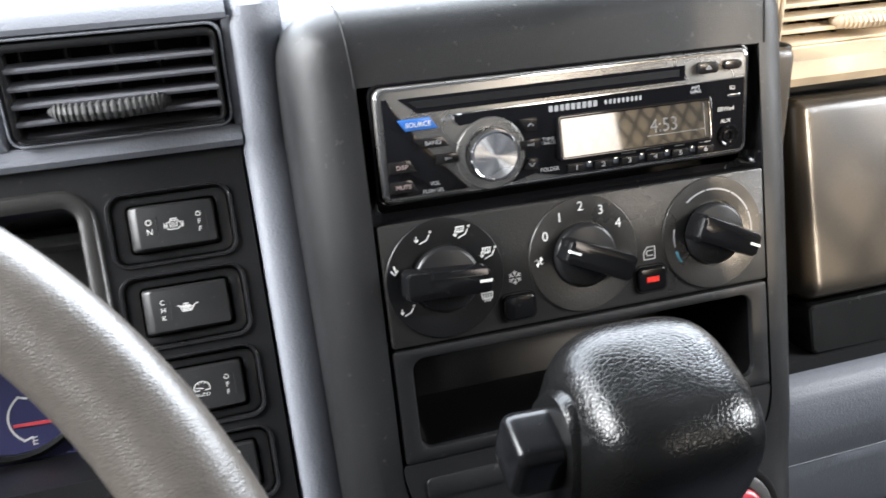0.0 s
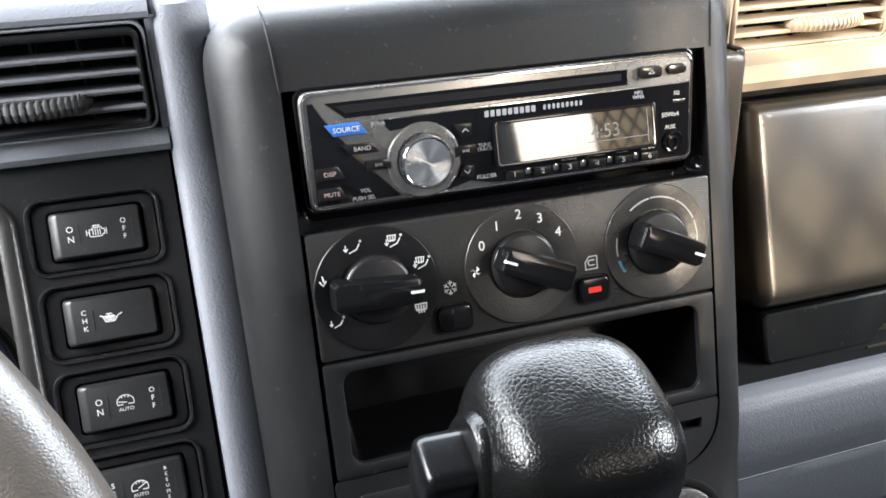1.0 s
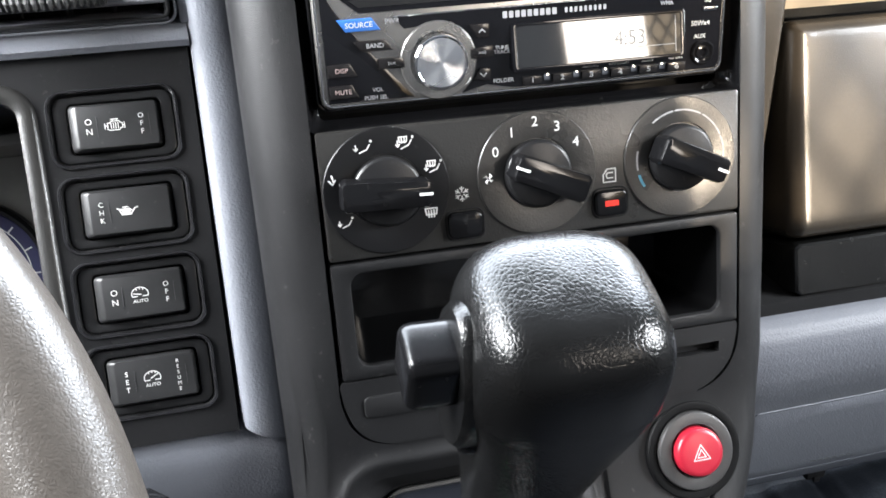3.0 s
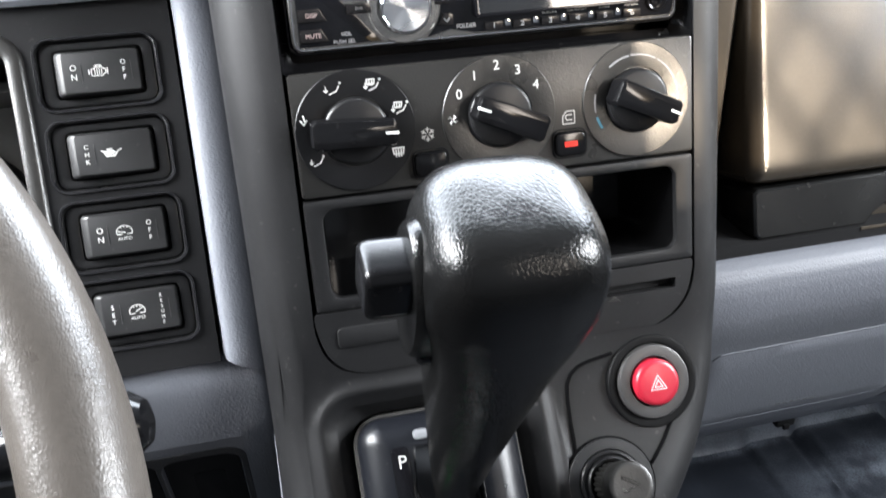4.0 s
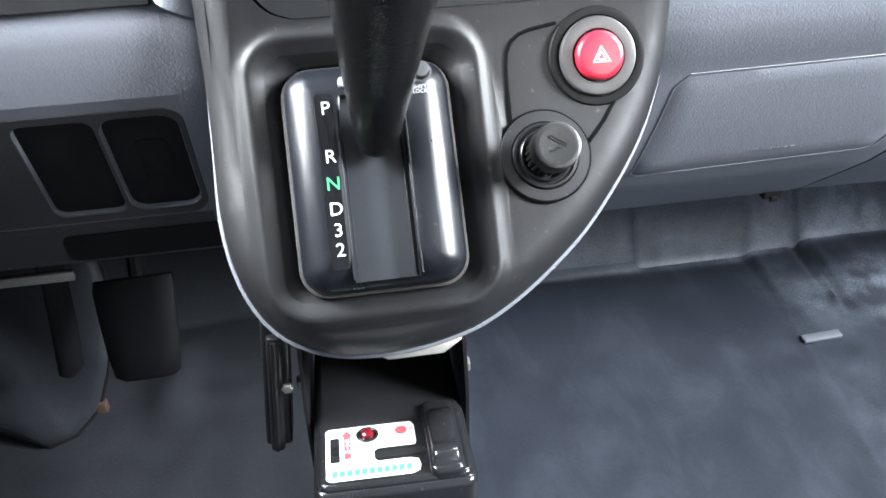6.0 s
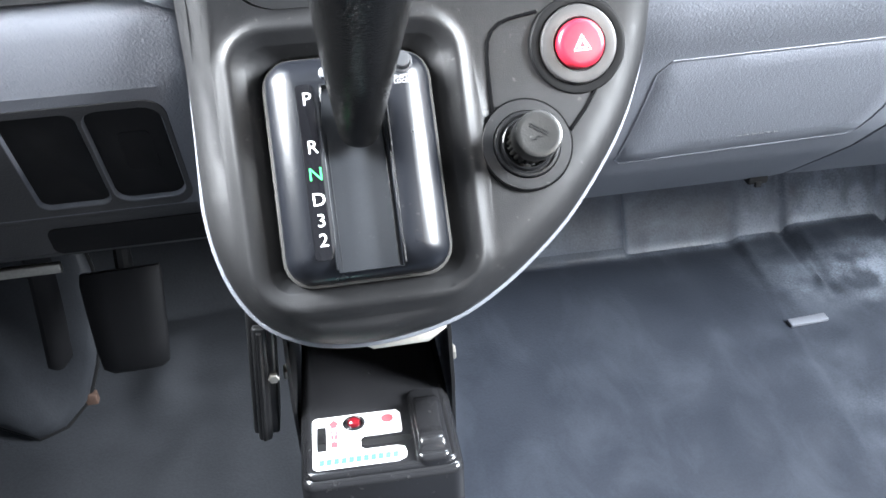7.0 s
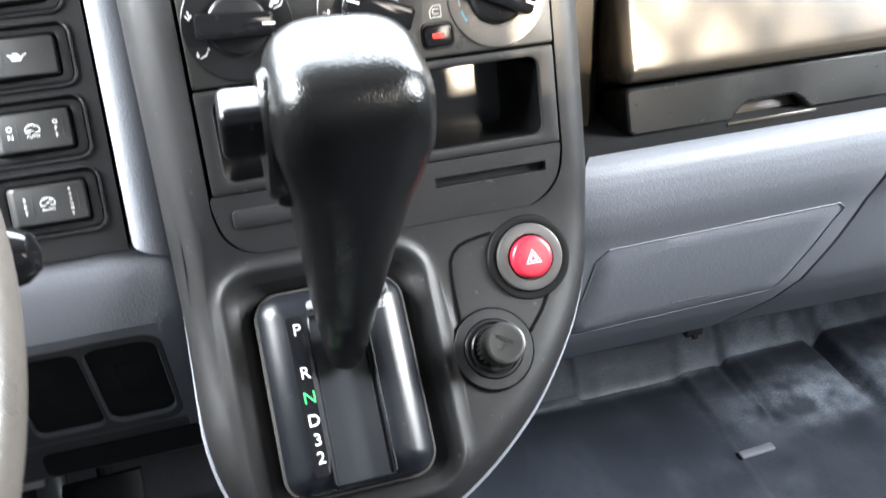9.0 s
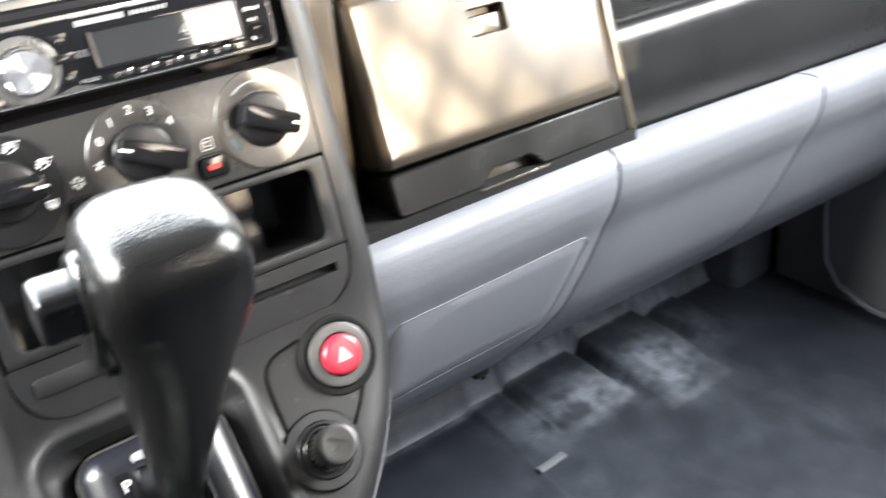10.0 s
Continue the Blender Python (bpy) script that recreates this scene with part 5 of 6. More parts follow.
def lighter():
    l = thing("cigar_lighter", "black cigar lighter standing out of its socket", "cigar lighter", face_m(205, 334.5, 0.7))
    bm = bmesh.new()
    lathe(bm, [(23.9, -4), (23.9, 0.8), (22.4, 0.85), (22.2, -4)], 64)
    part("gap", bm, M_GAP, l)
    bm = bmesh.new()
    lathe(bm, [(23, -4), (23, 1.4), (22.6, 1.8), (17.4, 2.0), (17.0, 1.2), (16.6, -4)], 64)
    part("flange", bm, M_CONSOLE, l, "charcoal flange")
    bm = bmesh.new()
    lathe(bm, [(16.8, -4), (16.8, 2.6), (16.2, 3.3), (15.2, 3.5), (14.6, 3.0), (14.2, 2.2), (13.6, 2.4), (13.2, 4.0), (12.6, 4.5), (11.9, 4.1), (11.5, 1.0), (11.4, -5)], 64)
    part("socket_ring", bm, M_BLACK, l)
    bm = bmesh.new()
    n = 66
    rows = []
    for rad, z, rib in ((8.6, -5, 0), (8.6, 2, 0), (10.6, 3.0, 1), (10.6, 16, 1), (11.2, 16.6, 0), (11.6, 17.6, 0), (11.6, 27.2, 0), (11.1, 28.4, 0), (10.0, 28.9, 0), (8.5, 28.7, 0)):
        rows.append([((rad - (1.3 if rib and i % 3 == 0 else 0)) * math.cos(2 * math.pi * i / n), (rad - (1.3 if rib and i % 3 == 0 else 0)) * math.sin(2 * math.pi * i / n), z) for i in range(n)])
    loops3(bm, rows)
    k = part("plug", bm, M_PLUG, l, "black plug with a worn grey face")
    bm = bmesh.new()
    strokes(bm, [[(-3.5, 5), (4.2, 0.2)], [(-4.1, 3.9), (3.5, -0.9)], [(4.2, 0.2), (3.5, -0.9)], [(-3.5, 5), (-4.1, 3.9)], [(1.5, -1.5), (-0.8, -1.2), (-1.8, -2.6), (-4.2, -2.6)]], 0.5, 28.6, 28.95)
    part("symbol", bm, M_BLACK, k)
    return l


M_PLUG = material("plug_plastic", (0.014, 0.0137, 0.0128), 0.36, grain=0.15, mottle=0.2, wear=0.12)
lighter()


# ---- gear selector: indicator plate and lever
LOWM = face_m(119.5, 336)    # lies in the straight lower face


def gate():
    g = thing("gear_indicator", "glossy black gear indicator plate with white letters", "gear indicator", LOWM)
    loop = rrect(80, 110, 13, 0, -0.5, 7)
    slot = [(-15.2, -51.5), (15.6, -51.5), (15.6, 38), (-13.2, 38), (-15.2, 20)]
    xy, fs = sheet(loop, [slot], [inset(loop, d) for d in (0.8, 2, 4, 7, 10.5, 14, 18)] + [inset(slot, -1.2)], step=4.0)
    d = loop_distance(xy, loop)
    ds = loop_distance(xy, slot)
    u = np.clip(1 - d / 19, 0, 1)
    z = 3 + 14 * np.sqrt(np.maximum(0, 1 - u * u)) - 0.9 * np.clip(1 - ds / 1.2, 0, 1)
    bm = bmesh.new()
    sheet_mesh(bm, xy, fs, [(x, y, h) for (x, y), h in zip(xy, z)])
    loops3(bm, [[(x, y, 3) for x, y in loop], [(x, y, -8) for x, y in loop]], False, False)
    zs = lambda x, y: 16.0
    loops3(bm, [[(x, y, zs(x, y)) for x, y in slot], [(x, y, 4) for x, y in slot]], False, False)
    part("plate", bm, M_GATE, g, sharp=50)
    bm = bmesh.new()
    prism(bm, inset(loop, -1.6), -8, 0.5, 0.5)
    part("plate_edge", bm, M_DUST, g, "dusty grey edge")
    bm = bmesh.new()
    prism(bm, [(-15.6, -52), (16, -52), (16, 39), (-15.6, 39)], 6, 8.6, 0)
    part("slide", bm, M_SLOT, g, "matt grey slide plate")
    # bright lines along the slot
    bm = bmesh.new()
    tube(bm, [(-15.8, -50, 16.5), (-15.8, 16, 16.6)], 0.5, 6)
    tube(bm, [(-13.6, -50, 10.0), (-13.6, 16, 10.0)], 0.3, 6)
    part("slot_bead", bm, M_GATE, g, "bright bead along the slot")
    bm = bmesh.new()
    tube(bm, [(16.6, -50, 16.3), (16.6, 34, 17.4)], 0.5, 6)
    tube(bm, [(14.0, -50, 9.0), (14.0, 30, 9.2)], 0.6, 6)
    part("slot_bead", bm, M_BLACK, g)
    bm = bmesh.new()
    prism(bm, rrect(8.4, 84, 2, -21.4, -3, 3), 16.0, 17.25, 0.2)
    part("letter_strip", bm, M_PIANO, g, "black letter strip")
    for ch, s in (("P", 304), ("R", 327), ("N", 340), ("D", 352), ("3", 362), ("2", 371.3)):
        lettering(ch, 6.2, M_GREEN if ch == "N" else M_WHITE, g, at(-20.6, 335.6 - s, 17.3), wide=1.02, name="gear_letter", bold=0.0)
    bm = bmesh.new()
    lathe(bm, [(5.2, 13), (5.2, 16.6), (4.4, 16.8), (4.0, 15.4), (3.9, 20.2), (3.6, 20.8), (3.0, 21.0)], 28, Matrix.Translation((26.5, 46.0, 0)))
    part("release_button", bm, M_PIN, g, "small shift lock button")
    lettering("SHIFT\nLOCK", 1.9, M_GREYPRINT, g, at(25.2, 37.2, 17.1))
    bm = bmesh.new()
    prism(bm, rrect(7, 5, 2, -10, 43.5, 3), 15, 19.5, 1)
    part("lamp_cover", bm, M_PALELAMP, g, "small milky lamp cover")
    return g


M_BUTTON = material("button_satin", (0.005, 0.005, 0.0055), 0.20, mottle=0.1, wear=0.03, specular=0.24)
M_PIN = material("grey_pin", (0.028, 0.029, 0.032), 0.4, mottle=0.08)
M_PALELAMP = material("milky_plastic", (0.16, 0.165, 0.175), 0.3)
M_DUST = material("dusty_plastic", (0.026, 0.024, 0.022), 0.8, mottle=0.3)
M_GATE = material("gate_gloss", (0.0055, 0.0062, 0.0082), 0.31, mottle=0.1, wear=0.05, specular=0.34)
gate()


def lever():
    base, head = Vector((121, 271, 455)), Vector((129, 212.5, 627))
    axis = (head - base).normalized()
    X = Vector((1, 0, 0))
    X = (X - axis * X.dot(axis)).normalized()
    Y = axis.cross(X)
    m = Matrix(((X.x, Y.x, axis.x, base.x * 0.001), (X.y, Y.y, axis.y, base.y * 0.001), (X.z, Y.z, axis.z, base.z * 0.001), (0, 0, 0, 1)))
    l = thing("gear_lever", "black leather gear lever with fat knob and side button", "gear lever", m)
    neck = np.array([(11, 7.6, 7.6, 2), (13, 9.4, 9.4, 2), (18, 10.4, 10.4, 2), (34, 13.0, 13.4, 2), (58, 16.2, 17.2, 2.05), (82, 19.3, 21.0, 2.15), (104, 22.0, 24.4, 2.3), (122, 24.3, 27.2, 2.45),
                     (138, 26.2, 29.6, 2.6), (150, 28.4, 31.2, 2.8), (161, 31.2, 32.4, 3.0), (171, 33.2, 33.0, 3.2), (190, 33.2, 33.0, 3.2)])
    zs = np.arange(11, 190, 2.0)
    cols = [np.interp(zs, neck[:, 0], neck[:, k]) for k in (1, 2, 3)]
    for _ in range(14):
        cols = [np.r_[c[:4], (c[3:-2] + c[4:-1] * 2 + c[5:]) / 4, c[-1:]] for c in cols]
    fine = [(z, *(c[i] for c in cols)) for i, z in enumerate(zs) if z < 172]
    for i in range(0, 41):
        u = (i / 40) ** 0.6
        k = max(0.0, 1 - u ** 3.3) ** (1 / 3.3)
        fine.append((172 + 37.4 * u, 33.2 * k + 0.05, 33.0 * k + 0.05, 3.2))
    n, rows = 56, []
    for z, rx, ry, e in fine:
        row = []
        for i in range(n):
            a = 2 * math.pi * i / n
            c, s = math.cos(a), math.sin(a)
            row.append((rx * math.copysign(abs(c) ** (2 / e), c) + 1.4 * min(1, max(0, (z - 60) / 100)), ry * math.copysign(abs(s) ** (2 / e), s), z))
        rows.append(row)
    bm = bmesh.new()
    loops3(bm, rows)
    part("grip", bm, M_LEATHER, l, "grained black leather grip", sharp=60)
    # collar on the driver's side that carries the button
    bm = bmesh.new()
    ell = [(167 + 30 * math.cos(a), 1 + 20 * math.sin(a)) for a in np.linspace(0, 2 * math.pi, 33)[:-1]]
    rows = [[(x, v, u) for u, v in inset(ell, d)] for d, x in ((0, -16), (0, -29.5), (0.7, -31.4), (1.9, -32.8), (4, -33.2))]
    loops3(bm, rows)
    part("button_collar", bm, M_LEATHER, l, "black collar round the side button")
    # side button
    bm = bmesh.new()
    lp = rrect(23.5, 22, 5.5, 175, 1, 6)
    rows = []
    for d, x in ((0, -24), (0, -45.0), (0.4, -46.6), (1.1, -47.8), (2.2, -48.6), (3.6, -48.9)):
        rows.append([(x, v, u) for u, v in inset(lp, d)])
    loops3(bm, rows)
    part("side_button", bm, M_BUTTON, l, "glossy black side button")
    bm = bmesh.new()
    lathe(bm, [(4.6, -6), (4.6, 5), (4.2, 6.6), (3.2, 8), (1.6, 8.6)], 20, Matrix.Translation((-21.5, -9, 142)) @ Matrix.Rotation(math.radians(-80), 4, "Y"))
    part("pin", bm, M_GLOSS, l, "small black pin below the button")
    return l


lever()


# ---------------------------------------------------------------- passenger side
GP = [(382, 511), (370, 512.5), (361, 511.6), (354.6, 508.2), (350.6, 502.6), (349, 495), (349.4, 485), (352, 472), (357.6, 458), (369, 436), (386, 391), (405, 347), (425, 318), (448, 292), (470, 268), (476, 262), (490, 260), (620, 262)]


def panel_line(z):
    """The y of the lower passenger panel at a height."""
    pts = GP[5:15]
    for (y0, z0), (y1, z1) in zip(pts, pts[1:]):
        if z1 <= z <= z0:
            return y0 + (y1 - y0) * (z0 - z) / (z0 - z1)
    return pts[-1][0]


def lower_panel(name, label, left, right, m=None):
    """A length of the lower dash panel; its ends follow x = left(z), right(z)."""
    bm = bmesh.new()
    fine = []
    for (a, b) in zip(GP, GP[1:]):
        for i in range(3):
            fine.append((a[0] + (b[0] - a[0]) * i / 3, a[1] + (b[1] - a[1]) * i / 3))
    fine.append(GP[-1])
    nx = 14
    vs = []
    for i in range(nx + 1):
        row = []
        for y, z in fine:
            x0, x1 = left(z), right(z)
            x = x0 + (x1 - x0) * i / nx
            # ends tuck in
            d = min(x - x0, x1 - x)
            tuck = 2.0 * (1 - min(1.0, d / 3.0)) ** 2
            row.append(bm.verts.new((x, y + tuck, z - max(0.0, x - 540) * 0.032)))
        vs.append(row)
    for a, b in zip(vs, vs[1:]):
        for k in range(len(fine) - 1):
            bm.faces.new((a[k], a[k + 1], b[k + 1], b[k]))
    for row in (vs[0], vs[-1]):
        back = [bm.verts.new((v.co.x, v.co.y + 14, v.co.z)) for v in row]
        for k in range(15, len(row) - 1):
            bm.faces.new((row[k], row[k + 1], back[k + 1], back[k]))
    return tagged(part(name, bm, M_DASH), label, "dash panel", kind="structure")


def joint_x(top):
    """The joint swings inwards as it goes down."""
    def f(z):
        u = (512 - z) / 180
        return top + 4 * u - 42 * max(0, u - 0.3) ** 1.6
    return f


J1, J2 = joint_x(538), joint_x(826)
lower_panel("dash_panel_1", "grey lower dash panel with a shallow access cover", lambda z: 292 + max(0.0, z - 498) ** 2 / 15, lambda z: J1(z) - 1.7)
lower_panel("dash_panel_2", "plain grey lower dash panel", lambda z: J1(z) + 1.7, lambda z: J2(z) - 1.6)
lower_panel("dash_panel_3", "plain grey lower dash panel at the door end", lambda z: J2(z) + 1.6, lambda z: 1240)
bm = bmesh.new()
extrude_profile(bm, [(364, 520), (364, 500), (392, 430), (425, 345), (470, 290), (600, 270), (620, 520)], 288, 571)
extrude_profile(bm, [(400, 482), (380, 478), (396, 430), (429, 345), (474, 290), (600, 270), (620, 482)], 571, 1245)
tagged(part("dash_core", bm, M_DARK), "dark core behind the lower dash panels", "dash core", kind="structure")


def access_cover():
    """The shallow cover pressed into the lower panel: a thin plate that follows it."""
    c = thing("access_cover", "shallow grey access cover in the lower dash panel", "access cover")
    corners = [(326, 434), (511, 437), (517, 432), (513, 418), (508, 395), (500, 360), (494, 347), (488, 344), (316, 337), (312, 342), (315, 370), (319, 425)]
    dense = []
    for (a, b) in zip(corners, corners[1:] + corners[:1]):
        k = max(2, int(math.dist(a, b) / 8))
        dense += [(a[0] + (b[0] - a[0]) * i / k, a[1] + (b[1] - a[1]) * i / k) for i in range(k)]
    xy, fs = sheet(dense[::-1], [], step=9)
    d = loop_distance(xy, dense)
    bm = bmesh.new()
    sheet_mesh(bm, xy, fs, [(x, panel_line(z) - 0.2 - 1.8 * min(1, dd / 2.2), z) for (x, z), dd in zip(xy, d)])
    part("cover", bm, M_DASH, c)
    bm = bmesh.new()
    tube(bm, [(x, panel_line(z) - 0.2, z) for x, z in inset(dense[::-1], -1.8)], 0.5, 6, True)
    part("cover_edge", bm, M_DASH, c)
    bm = bmesh.new()
    for i in range(6):
        x = 396 + 5.6 * i
        prism(bm, [(x, 357), (x + 3.6, 357), (x + 3.6, 357.5), (x, 357.5)], -0.1, 0.0, 0, Matrix(((1, 0, 0, 0), (0, 0.42, -0.9, panel_line(358) - 2.0 - 0.42 * 358), (0, 1, 0, 0), (0, 0, 0, 1))))
    part("embossed_bars", bm, M_POCKET, c)
    return c


access_cover()


def panel_clip():
    """A small clip that holds the lower edge of the dash panel."""
    c = thing("panel_clip", "small black clip under the edge of the grey dash panel", "clip", at(470, 478, 261))
    bm = bmesh.new()
    box(bm, -9, 9, -5, 5, -4, 4, 1.5)
    part("clip_body", bm, M_DARK, c)
    bm = bmesh.new()
    box(bm, -3, 3, -7, -4, -6, -1, 0.8)
    part("clip_tongue", bm, M_DARK, c)
    return c


panel_clip()

# upper passenger dash: dark shelf body, side wall beside the console, ledge above the glovebox
bm = bmesh.new()
box(bm, 287, 321, 396, 600, 503, 700, 4)
tagged(part("dash_post", bm, M_GLOVE), "brownish grey post between the console and the glovebox", "dash post", kind="structure")
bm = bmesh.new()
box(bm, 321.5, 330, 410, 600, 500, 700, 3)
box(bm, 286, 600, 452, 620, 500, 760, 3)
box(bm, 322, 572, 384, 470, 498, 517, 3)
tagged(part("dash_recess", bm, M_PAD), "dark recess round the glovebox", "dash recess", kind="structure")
bm = bmesh.new()
extrude_profile(bm, [(620, 676), (424, 672), (414, 674), (409, 680), (409, 690), (430, 694), (620, 700)], 286, 700, 3)
tagged(part("dash_ledge", bm, M_TANVENT), "taupe ledge above the glovebox", "dash ledge", kind="structure")
bm = bmesh.new()
extrude_profile(bm, [(900, 742), (440, 740), (425, 742), (423, 748), (432, 756), (900, 764)], 286, 1245, 3)
tagged(part("dash_top", bm, M_DASH), "grey top of the dashboard below the windshield", "dash top", kind="structure")
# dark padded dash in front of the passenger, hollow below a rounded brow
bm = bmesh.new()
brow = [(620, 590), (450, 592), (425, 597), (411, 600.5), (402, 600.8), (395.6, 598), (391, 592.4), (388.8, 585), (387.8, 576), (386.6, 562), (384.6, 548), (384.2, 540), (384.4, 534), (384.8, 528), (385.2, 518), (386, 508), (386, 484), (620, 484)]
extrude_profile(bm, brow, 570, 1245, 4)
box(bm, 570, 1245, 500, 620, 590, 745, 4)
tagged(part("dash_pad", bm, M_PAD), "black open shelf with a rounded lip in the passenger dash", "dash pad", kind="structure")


def glovebox():
    sl = 17.0
    m = at(345, 372, 553, 90 - sl, 0, 0)
    g = thing("glovebox", "dark brownish plastic glovebox with a recessed latch", "glovebox", m)
    # local: x right from the left edge, y up the door, z out
    W, H = 205.0, 122.0
    loop = rrect(W + 26, H, 7, W / 2, H / 2, 6)
    hole = rrect(36, 21, 3, 102, 84, 4)
    bm = bmesh.new()
    rings = [inset(loop, d) for d in (1.2, 3.5, 7, 11, 15)]
    xy, fs = sheet(loop, [hole], rings, step=12)
    d = loop_distance(xy, loop)
    wv = np.where(xy[:, 0] < 40, 9.0, np.where(xy[:, 0] > 190, 12.0, 7.0))
    q = np.clip(1 - np.minimum(d, 40) / wv, 0, 1)
    z = -np.where(xy[:, 0] < 40, 10.0, np.where(xy[:, 0] > 190, 16.0, 9.0)) * (1 - np.sqrt(np.maximum(0, 1 - q * q))) * np.where((xy[:, 1] < 8) & (xy[:, 0] > 14), 0.25, 1.0)
    sheet_mesh(bm, xy, fs, [(x, y, h) for (x, y), h in zip(xy, z)])
    loops3(bm, [[(x, y, -10 if x < 40 else -16 if x > 190 else -9 * (1.0 if y > 8 else 0.25)) for x, y in loop], [(x, y, -45) for x, y in loop]], False, False)
    loops3(bm, [[(x, y, 0) for x, y in hole], [(x, y, -1) for x, y in inset(hole, 0.7)], [(x, y, -16) for x, y in inset(hole, 1.2)]], False, True)
    door = part("door", bm, M_GLOVE, g, "dark glovebox door")
    bm = bmesh.new()
    prism(bm, rrect(14, 158, 5, 225.5, 44, 5), -48, -4, 6.0, seg=4)
    part("side_trim", bm, M_GLOVE, g, "rounded side trim")
    bm = bmesh.new()
    prism(bm, rrect(33.4, 14.5, 2.4, 102, 81.4, 4), -14, -5.5, 1.4, seg=3)
    part("latch", bm, M_GLOVE, g, "recessed latch flap")
    # lower drawer strip with its thumb notch
    lo = [(-12, -4), (-12, -30), (-8, -33.5), (64, -33.5), (70, -27), (77, -22.5), (112, -22.5), (119, -27), (124, -33.5), (214, -33.5), (219, -30), (219, -4), (215, -1.5), (-8, -1.5)]
    bm = bmesh.new()
    rows = [[(x, y, -40) for x, y in lo], [(x, y, -6) for x, y in lo], [(x, y, -3.6) for x, y in inset(lo, 0.8)], [(x, y, -2.6) for x, y in inset(lo, 2.2)]]
    xy, fs = sheet(inset(lo, 2.2), [], step=12)
    loops3(bm, rows, False, False)
    sheet_mesh(bm, xy, fs, [(x, y, -2.6) for x, y in xy])
    part("drawer_strip", bm, M_GLOSSGLOVE, g, "black strip below the door")
    bm = bmesh.new()
    prism(bm, rrect(60, 13, 3, 94, -29, 4), -30, -14, 1)
    prism(bm, [(60, -36), (128, -36), (128, -33.8), (60, -33.8)], -20, -1.5, 0.4)
    part("thumb_notch", bm, M_GLOVE, g)
    return g


M_GLOSSGLOVE = material("glovebox_strip", (0.008, 0.008, 0.0078), 0.24, grain=0.15, mottle=0.12, wear=0.05)
glovebox()
air_vent("air_vent", "taupe louvred air vent with ribbed thumb wheel, sunlit", at(383, 425, 716, 92, 0, 0), 112, 46, 5, M_TANVENT, 10)

# ---------------------------------------------------------------- trailer brake controller under the console
def controller():
    b = thing("brake_controller", "glossy black trailer brake controller with white label under console", "brake controller", at(115, 232, 303, -8, 0, -1.5))
    # local: x right, y forward, z up
    bm = bmesh.new()
    prism(bm, [(p[0], p[1]) for p in rrect(86, 150, 7, 0, 30, 5)], -44, 0, 4.5, seg=4)
    part("housing", bm, M_CTRL, b)
    bm = bmesh.new()
    prism(bm, rrect(81, 138, 6, 0, 27, 5), -2, 3.0, 3.0, seg=4)
    part("cover", bm, M_CTRL, b)
    # label with a notch for the slide
    bm = bmesh.new()
    lab = [(-36, -36), (-34, -38), (9, -38), (13, -36), (14, -32), (13, -27.5), (9, -26), (-8, -26), (-10, -24), (-10, -18), (-8, -16), (12, -16), (13, -14), (13, 0), (11, 3), (-34, 3), (-36, 1)]
    xy, fs = sheet(lab, [], step=6)
    sheet_mesh(bm, xy, fs, [(x, y, 3.15) for x, y in xy])
    lb = part("label", bm, M_LABEL, b, "white printed label")
    bm = bmesh.new()
    prism(bm, rrect(5, 19, 0.8, -31, -14.5, 3), 3.0, 3.4, 0)
    part("dial_window", bm, M_DARK, lb)
    bm = bmesh.new()
    prism(bm, rrect(4, 6, 0.5, -31, -15, 3), 3.3, 3.9, 0.3)
    part("gain_wheel", bm, M_BLACK, lb)
    bm = bmesh.new()
    prism(bm, [(-26, -22), (-22.4, -22), (-22.4, -4), (-20.6, -4), (-24.2, 0.4), (-27.8, -4), (-26, -4)], 3.2, 3.35, 0)
    ar = part("gain_arrow", bm, M_REDPRINT, lb, "red arrow")
    lettering("G\nA\nI\nN", 2.6, M_LABEL, ar, at(-24.2, -12.5, 3.36))
    bm = bmesh.new()
    lathe(bm, [(6.2, 2.9), (6.2, 3.7), (5.4, 4.1), (4.6, 3.4)], 28, Matrix.Translation((-13, -4.5, 0)))
    part("lamp_ring", bm, M_CTRL, lb)
    bm = bmesh.new()
    lathe(bm, [(3.6, 3.2), (3.3, 5), (2.2, 6), (0.8, 6.4)], 24, Matrix.Translation((-13, -4.5, 0)))
    part("indicator_lamp", bm, M_REDGLASS, lb, "dark red indicator lamp")
    bm = bmesh.new()
    for i in range(5):
        prism(bm, [(-5 + 3.6 * i, -5), (-2.4 + 3.6 * i, -5), (-2.4 + 3.6 * i, -1), (-5 + 3.6 * i, -1)], 3.2, 3.32, 0)
    part("maker_mark", bm, M_PALEBAR, lb)
    bm = bmesh.new()
    lathe(bm, [(3.4, 3.3), (3.4, 3.42)], 24, Matrix.Translation((5.5, -3.6, 0)))
    part("maker_dot", bm, M_REDPRINT, lb)
    bm = bmesh.new()
    for i in range(11):
        x = -33 + 3.9 * i
        prism(bm, [(x, -35), (x + 2.9, -35), (x + 3.3, -30.5), (x + 0.4, -30.5)], 3.2, 3.32, 0)
    prism(bm, [(-33, -36.8), (-6, -36.8), (-6, -36.2), (-33, -36.2)], 3.2, 3.32, 0)
    part("product_mark", bm, M_CYAN, lb)
    # slide groove and lever
    bm = bmesh.new()
    prism(bm, rrect(28, 5, 2.4, 4, -21, 4), 2.6, 3.3, 0.2)
    part("slide_groove", bm, M_DARK, b)
    bm = bmesh.new()
    prism(bm, rrect(19, 58, 5, 27.5, -13, 5), 0, 7, 3.5, seg=4)
    sl = part("slide_lever", bm, M_CTRL, b, "black thumb lever")
